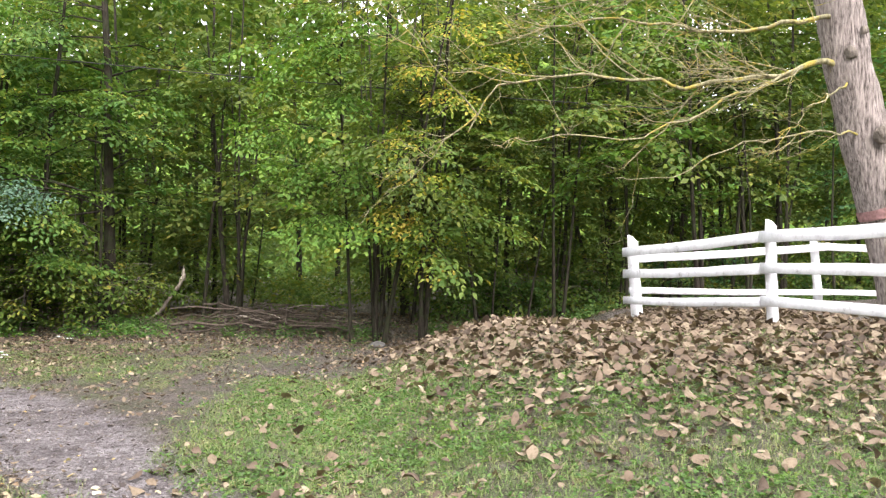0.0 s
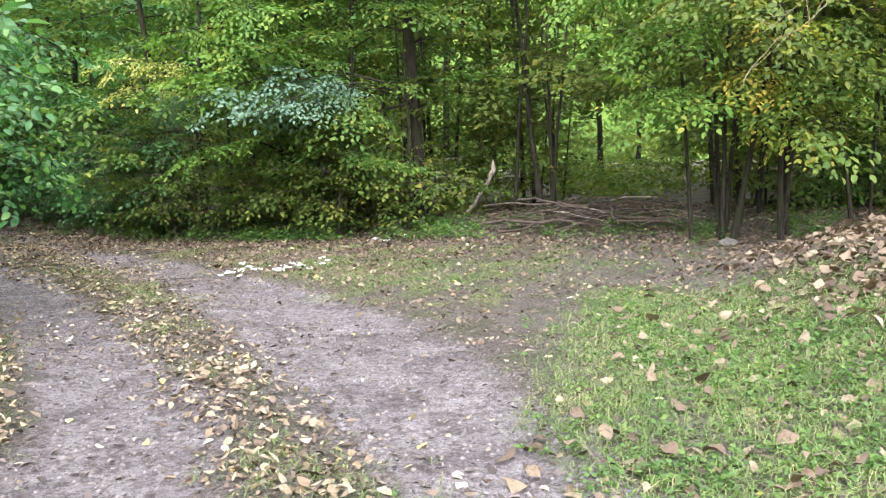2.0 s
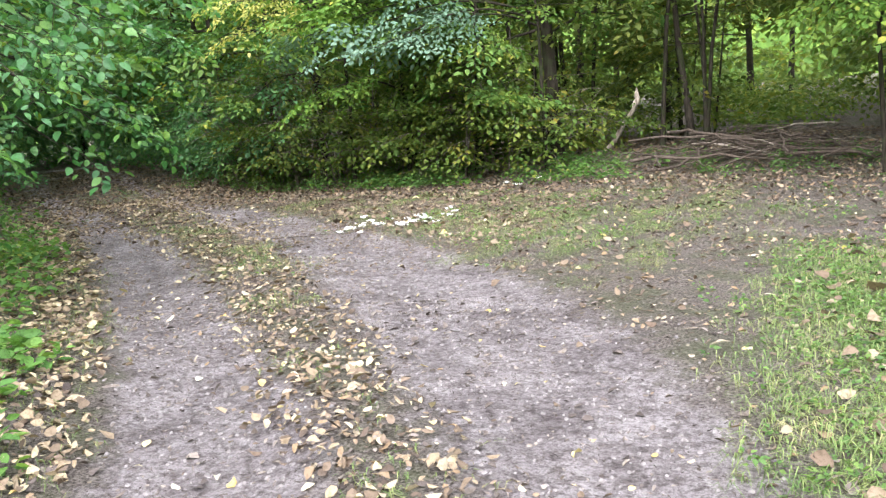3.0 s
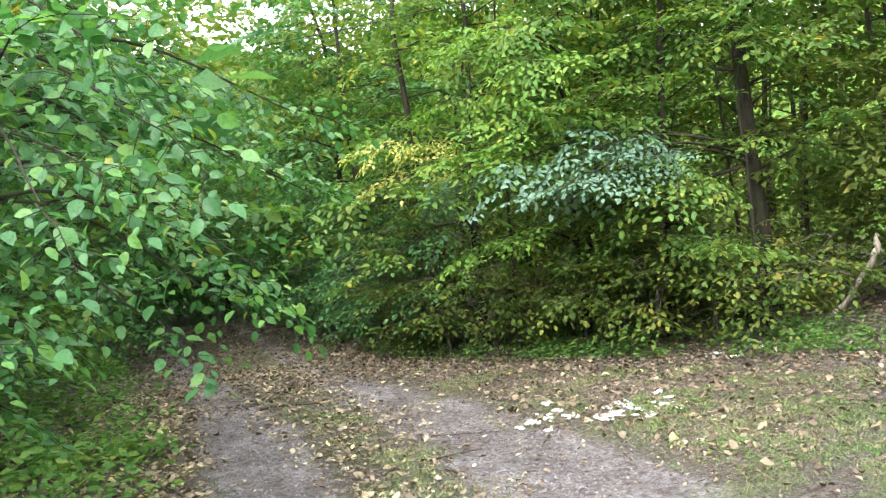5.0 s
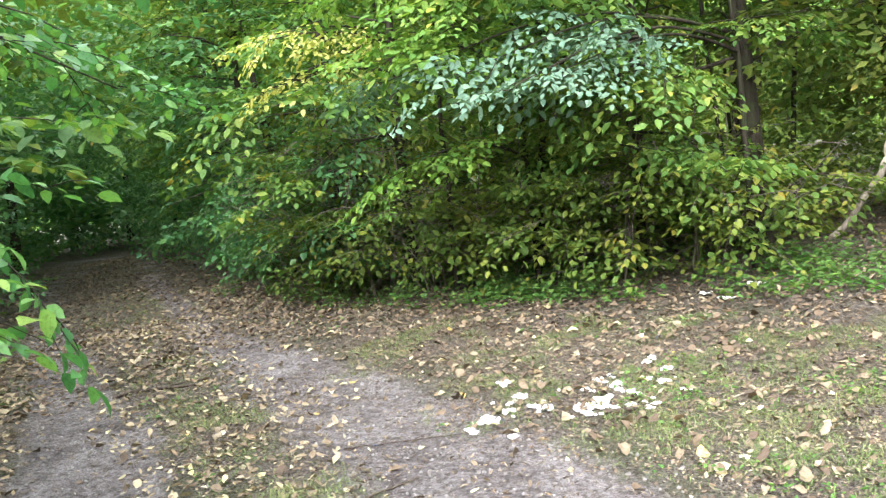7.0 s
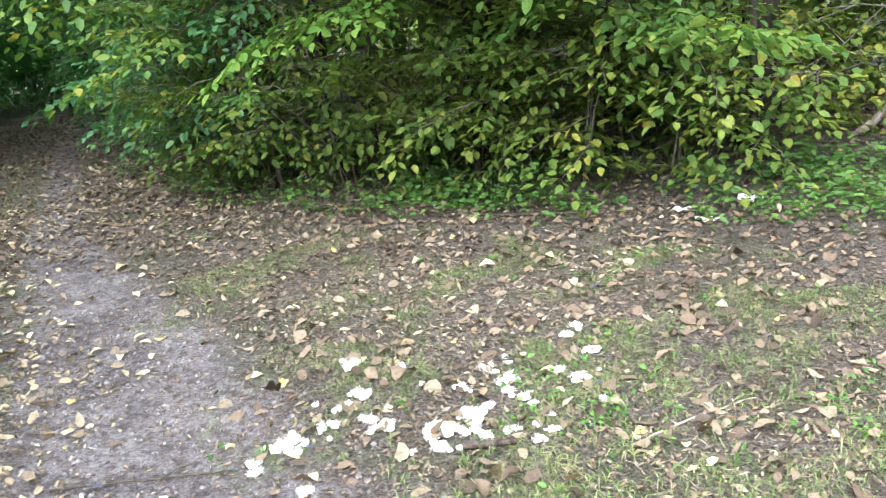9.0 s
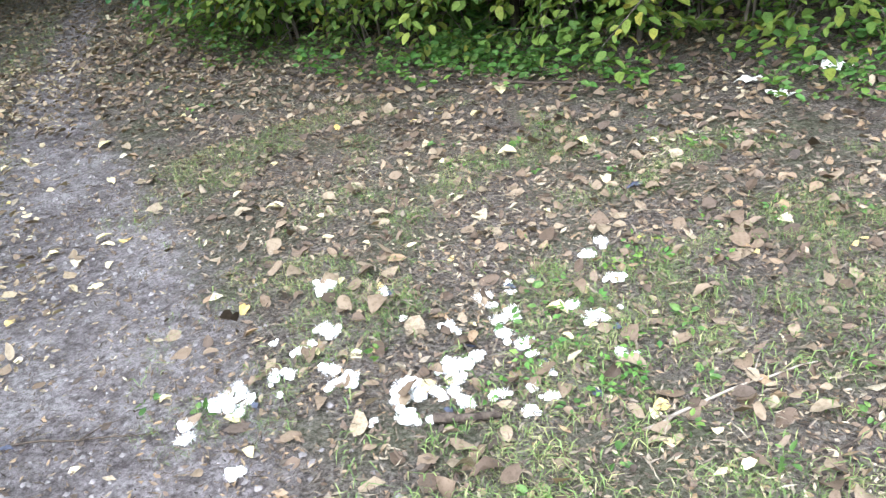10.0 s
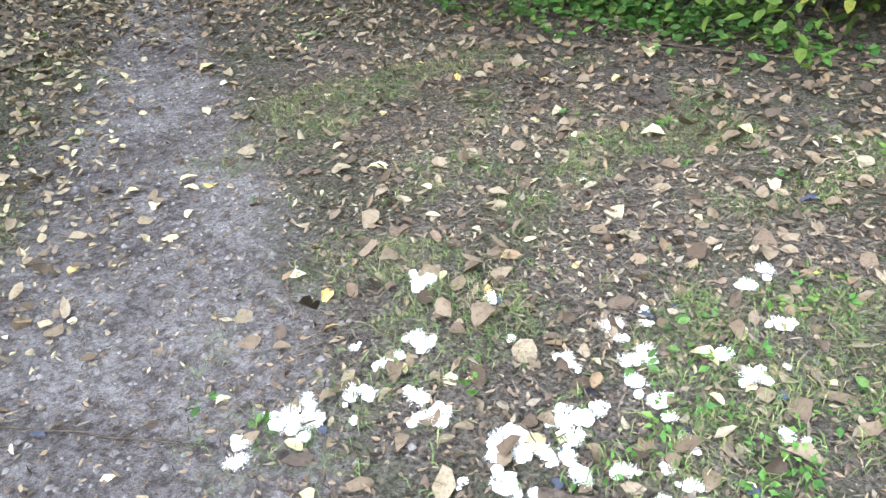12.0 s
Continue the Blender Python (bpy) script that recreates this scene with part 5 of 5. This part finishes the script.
# ---- brushwood, stub, sticks ----
def build_brush_pile():
    ob = tagged(new("brush_pile"), "heap of dead brown branches on the ground at the wood's edge", "brushwood")
    ob.location = on_ground(-3.0, 15.2)
    r = np.random.default_rng(81)
    for k in range(84):
        a = r.normal(0.1, 0.75) + (math.pi if r.uniform() < 0.5 else 0)
        l = r.uniform(0.8, 2.1)
        c = np.array([r.normal(0, 0.75), r.normal(0, 0.45), 0.05 + 0.38 * r.uniform(0, 1) ** 1.4])
        d = np.array([math.cos(a), math.sin(a), r.normal(0, 0.07)])
        s = np.linspace(-0.5, 0.5, 8)[:, None]
        pts = c + d * l * s + np.array([0, 0, -0.25]) * s ** 2 + r.normal(0, 0.02, (8, 3))
        pts[:, 2] = np.maximum(pts[:, 2], 0.01)
        r0 = 0.006 + 0.026 * r.uniform(0, 1) ** 2.5
        bag = Bag()
        bag.add(*tube(pts, np.linspace(r0, r0 * 0.45, 8), 6, 0.05))
        part("branch", bag.mesh("branch", bark_stub if k % 11 == 0 else bark_dead, True), ob)


build_brush_pile()


def build_stub():
    bag = Bag()
    base = np.array(on_ground(-5.82, 16.1))
    pts = wander([(-5.82, 16.1, base[2] - 0.1), (-5.60, 16.1, 0.42), (-5.38, 16.1, 0.74), (-5.18, 16.08, 1.02), (-5.12, 16.1, 1.16), (-5.13, 16.1, 1.28)], 16, 0.010, 82) - base
    v, q = tube(pts, np.interp(np.linspace(0, 1, 16), [0, 0.6, 0.8, 1], [0.034, 0.036, 0.048, 0.028]), 10, 0.10)
    v = np.concatenate([v, [pts[-1] + (0.01, 0, 0.09)]])
    k = len(v) - 1
    bag.add(v, q, np.array([[k - 10 + i, k - 10 + (i + 1) % 10, k] for i in range(10)]))
    ob = new("tree_stub", bag.mesh("tree_stub", bark_stub, True))
    ob.location = base
    tagged(ob, "pale broken tree stub leaning at the wood's edge", "stub")


build_stub()


def stick(points, radius, label, seed, mat=bark_dead, fork=True):
    r = np.random.default_rng(seed)
    base = np.array(on_ground(*points[0]))
    p = wander([(x, y, 0) for x, y in points], 12, 0.006, seed)
    p[:, 2] = height(p[:, 0], p[:, 1]) + radius + 0.004 + np.abs(r.normal(0, 0.004, 12))
    bag = Bag()
    bag.add(*tube(p - base, np.linspace(radius, radius * 0.5, 12), 6, 0.08))
    if fork:
        d = unit(np.array([-(p[-1] - p[0])[1], (p[-1] - p[0])[0], 0])) * 0.10 + unit(p[-1] - p[0]) * 0.12
        q0 = p[7] - base
        bag.add(*tube(np.stack([q0, q0 + d * 0.5 + (0, 0, 0.01), q0 + d]), [radius * 0.5, radius * 0.4, radius * 0.25], 5))
    ob = new("stick", bag.mesh("stick", mat, True))
    ob.location = base
    tagged(ob, label, "stick", "sticks on the ground")


stick([(-10.25, 10.15), (-10.0, 10.35), (-9.75, 10.5)], 0.018, "short dark stick lying between the tracks", 91)
stick([(-6.95, 9.0), (-6.92, 9.25), (-6.85, 9.5)], 0.009, "thin grey twig lying on the track", 92)
stick([(-5.75, 10.9), (-5.62, 11.2), (-5.45, 11.45)], 0.006, "thin straw-coloured twig beside the feathers", 93, bark_stub)
stick([(-5.45, 10.85), (-5.3, 11.05), (-5.2, 11.3)], 0.006, "thin brown twig in the grass", 94, bark_dead, False)
stick([(-7.55, 9.75), (-7.3, 9.95), (-7.05, 10.15)], 0.005, "thin dark twig at the track's edge", 95)
stick([(-8.3, 13.6), (-7.7, 13.75), (-7.0, 14.0)], 0.012, "fallen pale branch under the bushes", 96, bark_dead)
stick([(-6.28, 10.62), (-6.2, 10.68), (-6.1, 10.76)], 0.017, "thick dark brown piece of bark beside the feathers", 98, bark_dead, False)
stick([(-1.6, 3.9), (-1.35, 4.25), (-1.2, 4.5)], 0.007, "thin twig on the track", 97)


# ---- white down feathers ----
def ball():
    bm = bmesh.new()
    bmesh.ops.create_icosphere(bm, subdivisions=2, radius=1)
    v = np.array([tuple(p.co) for p in bm.verts])
    f = np.array([[q.index for q in p.verts] for p in bm.faces])
    bm.free()
    return v, f


BALL = ball()



def down(x, y, size, seed, stretch=1.0, turn=0.0):
    """A tuft of plucked down: a low lumpy heap of fine barbs."""
    r = np.random.default_rng(seed)
    size *= 0.88
    bag = Bag()
    for k in range(int(r.integers(4, 8))):
        v = BALL[0] * (size * r.uniform(0.14, 0.26))
        ph = r.uniform(0, 6.28, 6)
        d = unit(v)
        wob = 1 + 0.16 * np.sin(d[:, 0] * 7 + ph[0]) * np.sin(d[:, 1] * 8 + ph[1]) + 0.10 * np.sin(d[:, 0] * 17 + ph[2] + d[:, 2] * 9) + 0.08 * np.sin(d[:, 1] * 23 + ph[3])
        v = v * (wob * r.normal(1, 0.07, len(v)))[:, None] * [1, 1, 0.72]
        v = v + [r.normal(0, 0.20) * size * stretch, r.normal(0, 0.20) * size, size * 0.10]
        v[:, 2] = np.maximum(v[:, 2], 0.001)
        bag.add(v, BALL[1])
    # fine barbs that stand out of the tuft in locks
    m = int(220 + 2800 * size)
    lock = r.uniform(0, 6.28, 90)
    a = lock[r.integers(0, 90, m)] + r.normal(0, 0.12, m)
    out = np.stack([np.cos(a) * stretch, np.sin(a), np.zeros(m)], 1)
    turned = a + r.normal(0, 0.8, m)
    away = np.stack([np.cos(turned), np.sin(turned), np.zeros(m)], 1)
    s = out * (size * r.uniform(0.05, 0.36, m))[:, None] + np.stack([np.zeros(m), np.zeros(m), r.uniform(0.01, 0.24, m) * size], 1)
    reach = (size * 0.20 * r.uniform(0.3, 1.0, m) ** 2)[:, None]
    mid = s + away * reach * 0.6 + np.array([0, 0, 1.0]) * reach * r.uniform(0.0, 1.0, m)[:, None]
    e = s + away * reach + r.normal(0, 0.2, (m, 3)) * reach + np.array([0, 0, 0.15]) * reach
    for p in (mid, e):
        p[:, 2] = np.maximum(p[:, 2], 0.002)
    w = np.stack([-np.sin(a), np.cos(a), np.zeros(m)], 1) * 0.0006
    k = np.arange(m)[:, None] * 5
    bag.add(np.stack([s - w, s + w, mid + w * 0.8, mid - w * 0.8, e], 1).reshape(-1, 3), k + np.array([[0, 1, 2, 3]]), k + np.array([[3, 2, 4]]))
    ob = new("feather_tuft", bag.mesh("feather_tuft", down_mat, True))
    ob.matrix_world = pose(*on_ground(x, y, 0.006), 0, 0, turn)
    tagged(ob, "white fluffy down tuft lying on grass and leaves", "feathers", "scattered white feathers")


TUFTS_FRONT = [(-6.96, 10.23, 0.07), (-6.91, 10.18, 0.076), (-6.97, 10.44, 0.072), (-6.93, 10.36, 0.133), (-6.89, 10.4, 0.086), (-7.0, 10.33, 0.048), (-7.06, 10.67, 0.041), (-6.93, 10.82, 0.099), (-6.93, 10.68, 0.06), (-6.93, 10.74, 0.047), (-7.17, 11.04, 0.12), (-6.9, 10.54, 0.072), (-6.86, 10.57, 0.071), (-6.81, 10.48, 0.037), (-6.75, 10.65, 0.086), (-6.65, 10.64, 0.091), (-6.68, 10.6, 0.061), (-6.66, 10.68, 0.031), (-6.94, 11.13, 0.062), (-6.75, 11.03, 0.037), (-6.57, 11.07, 0.066), (-6.53, 11.06, 0.042), (-6.57, 11.28, 0.094), (-6.52, 11.25, 0.058), (-6.51, 11.36, 0.049), (-6.55, 11.42, 0.04), (-6.44, 11.18, 0.083), (-6.42, 11.23, 0.091), (-6.37, 11.12, 0.081), (-6.28, 11.1, 0.079), (-6.22, 11.07, 0.053), (-6.64, 10.16, 0.072)]
TUFTS_BACK = [(-6.42, 10.88, 0.084), (-6.38, 10.91, 0.076), (-6.37, 10.96, 0.069), (-6.42, 10.84, 0.051), (-6.47, 10.7, 0.097), (-6.43, 10.73, 0.097), (-6.44, 10.64, 0.058), (-6.37, 10.74, 0.065), (-6.4, 10.69, 0.08), (-6.35, 10.83, 0.08), (-6.32, 10.77, 0.064), (-6.33, 10.73, 0.04), (-6.25, 10.74, 0.078), (-6.19, 10.83, 0.072), (-6.37, 10.59, 0.077), (-6.34, 10.59, 0.056), (-6.44, 10.53, 0.035), (-6.29, 10.62, 0.047), (-6.39, 11.74, 0.085), (-6.39, 11.85, 0.087), (-6.22, 11.63, 0.084), (-6.26, 11.4, 0.072), (-6.16, 11.36, 0.084), (-6.16, 11.41, 0.037), (-5.98, 11.22, 0.06), (-5.94, 11.24, 0.031), (-6.15, 11.03, 0.051), (-6.12, 11.01, 0.048), (-6.12, 10.91, 0.049), (-6.05, 10.91, 0.055), (-6.07, 10.81, 0.062), (-6.11, 11.47, 0.034)]
for k, (x, y, size) in enumerate(TUFTS_FRONT + TUFTS_BACK):
    down(x, y, size, 5000 + k, 1.0 + 0.6 * ((k * 37) % 10) / 10, (k * 77) % 360)


def dark_feather(x, y, size, turn, seed):
    r = np.random.default_rng(seed)
    n = 12
    s = np.linspace(0, 1, n)
    wide = np.sin(np.pi * s ** 0.7) * 0.24 + 0.02
    mid = np.stack([s, 0.10 * np.sin(s * 2.5), 0.10 * np.sin(s * 3)], 1)
    lo = mid + np.stack([0.06 * r.uniform(0, 1, n), -wide * r.uniform(0.6, 1.3, n), 0.10 * r.uniform(0, 1, n)], 1)
    hi = mid + np.stack([0.06 * r.uniform(0, 1, n), wide * r.uniform(0.6, 1.3, n), 0.10 * r.uniform(0, 1, n)], 1)
    v = np.concatenate([lo, mid, hi]) * size * 1.3 + [0, 0, 0.004]
    k = np.arange(n - 1)
    f = [np.concatenate([np.stack([k, k + 1, k + n + 1, k + n], 1), np.stack([k + n, k + n + 1, k + 2 * n + 1, k + 2 * n], 1)])]
    ob = new("dark_feather", mesh_np("dark_feather", v, f, slate_mat))
    ob.matrix_world = pose(*on_ground(x, y, 0.006), 0, 0, turn)
    tagged(ob, "small blue-black feather scrap among the white down", "feathers", "scattered dark feathers")


for k, (x, y, size) in enumerate([(-6.56, 11.39, 0.045), (-6.9, 11.12, 0.036), (-6.31, 10.79, 0.044), (-6.29, 10.7, 0.042), (-6.07, 11.33, 0.046), (-5.92, 10.98, 0.043), (-6.49, 12.43, 0.07), (-6.87, 10.4, 0.039), (-6.16, 11.03, 0.038), (-6.41, 11.01, 0.031), (-6.5, 11.51, 0.046), (-7.42, 9.83, 0.044)]):
    dark_feather(x, y, size, (k * 101) % 360, 5600 + k)


# ---- single leaves that stand out, paper scraps, stone, cable ----
def single_leaf(x, y, size, turn, mat, label, seed):
    r = np.random.default_rng(seed)
    v = FALLEN[0] * [1, r.uniform(0.65, 0.95), r.uniform(0.8, 2.4)] * size
    v = v + r.normal(0, 0.025 * size, v.shape)
    v[:, 2] -= v[:, 2].min()
    ob = new("fallen_leaf", mesh_np("fallen_leaf", v, list(FALLEN[1:]), mat))
    ob.matrix_world = pose(*on_ground(x, y, 0.012), r.normal(0, 6), r.normal(0, 6), turn)
    tagged(ob, label, "leaf", "single fallen leaves")


LEAVES_FAR = [(-10.1, 10.99, 0.107, 1), (-8.22, 10.72, 0.059, 1), (-8.53, 10.94, 0.09, 1), (-8.5, 10.85, 0.076, 1), (-9.11, 11.31, 0.091, 1), (-9.81, 11.72, 0.124, 1), (-8.63, 10.64, 0.064, 1), (-9.74, 12.28, 0.092, 1), (-9.63, 12.02, 0.088, 1), (-8.26, 11.47, 0.065, 1), (-7.92, 11.51, 0.092, 1), (-7.7, 11.5, 0.065, 1), (-7.94, 13.42, 0.15, 1), (-7.83, 13.04, 0.093, 1), (-7.34, 12.49, 0.105, 1), (-6.98, 12.81, 0.094, 1), (-7.68, 12.44, 0.095, 0), (-7.02, 12.64, 0.117, 0), (-7.45, 11.38, 0.075, 1), (-6.76, 12.02, 0.054, 1), (-7.38, 11.81, 0.081, 1), (-7.08, 11.51, 0.061, 1), (-6.71, 12.94, 0.067, 1), (-6.63, 12.37, 0.093, 1)]
LEAVES_NEAR = [(-7.15, 10.3, 0.047, 1), (-7.18, 10.26, 0.05, 1), (-6.85, 10.7, 0.057, 1), (-6.66, 10.54, 0.067, 0), (-6.58, 10.57, 0.059, 0), (-6.82, 10.32, 0.06, 1), (-6.7, 10.26, 0.065, 1), (-6.86, 10.98, 0.121, 0), (-6.95, 10.99, 0.08, 0), (-6.34, 11.34, 0.094, 1), (-6.26, 11.49, 0.071, 1), (-6.13, 11.34, 0.05, 1), (-6.0, 11.48, 0.048, 1), (-6.15, 11.21, 0.056, 1)]
LEAVES_LOW = [(-6.05, 10.98, 0.081, 0), (-5.86, 11.33, 0.096, 0), (-5.9, 11.46, 0.117, 0), (-5.97, 11.01, 0.037, 1), (-6.39, 10.7, 0.094, 1), (-6.55, 10.68, 0.06, 0), (-6.47, 10.83, 0.061, 0), (-6.11, 10.92, 0.058, 0), (-6.93, 10.51, 0.056, 0), (-7.25, 10.5, 0.067, 0), (-6.48, 11.11, 0.049, 1), (-7.16, 11.14, 0.057, 1), (-7.11, 11.18, 0.067, 0)]
for k, (x, y, size, tone) in enumerate(LEAVES_FAR + LEAVES_NEAR + LEAVES_LOW):
    single_leaf(x, y, size, (k * 131) % 360, yellow_mat if tone else mound_mat, "bright yellow fallen leaf on the ground" if tone else "curled brown fallen leaf on the ground", 6000 + k)


def scrap(x, y, size, turn, seed):
    r = np.random.default_rng(seed)
    n = 7
    g = np.linspace(-0.5, 0.5, n)
    X, Y = np.meshgrid(g, g)
    Z = 0.5 * np.abs(np.sin(X * 5 + r.uniform(0, 3)) * np.cos(Y * 4 + r.uniform(0, 3))) * 0.5 + r.uniform(0, 0.06, X.shape)
    edge = 1 + r.normal(0, 0.12, X.shape)
    v = np.stack([X * edge, Y * edge * 0.7, Z - Z.min()], -1).reshape(-1, 3) * size
    i = (np.arange(n - 1)[:, None] * n + np.arange(n - 1)[None]).ravel()
    ob = new("paper_scrap", mesh_np("paper_scrap", v, [np.stack([i, i + 1, i + n + 1, i + n], 1)], rag_mat, True))
    ob.modifiers.new("thickness", "SOLIDIFY").thickness = 0.002
    ob.matrix_world = pose(*on_ground(x, y, 0.008), 0, 0, turn)
    tagged(ob, "crumpled pale paper scrap lying under the bushes", "litter", "paper scraps")


for k, (x, y, s) in enumerate(((-6.6, 14.1, 0.13), (-6.2, 14.4, 0.20), (-6.35, 13.9, 0.13))):
    scrap(x, y, s, k * 70, 6500 + k)


def stone(x, y, size, seed):
    bm = bmesh.new()
    bmesh.ops.create_icosphere(bm, subdivisions=3, radius=size)
    for v in bm.verts:
        v.co *= 1 + 0.3 * noise.noise(v.co * (2.2 / size) * 0.4 + Vector((seed, 0, 0)))
        v.co.z *= 0.6
    me = bpy.data.meshes.new("stone")
    bm.to_mesh(me)
    bm.free()
    me.materials.append(stone_mat)
    ob = new("stone", me)
    ob.location = on_ground(x, y, size * 0.25)
    tagged(ob, "grey rounded stone half hidden in leaf litter", "stone")


stone(-1.05, 13.6, 0.13, 1)


def cable(a, b, sag, radius=0.008):
    s = np.linspace(0, 1, 60)
    p = np.array(a) + (np.array(b) - np.array(a)) * s[:, None]
    p[:, 2] -= sag * 4 * s * (1 - s)
    v, q = tube(p, radius, 6)
    tagged(new("overhead_cable", mesh_np("overhead_cable", v, [q], cable_mat, True)), "thin dark overhead cable slung before the trees", "cable", kind="structure")


cable((-14, 13.9, 5.5), (4, 14.3, 4.35), 0.12, 0.009)
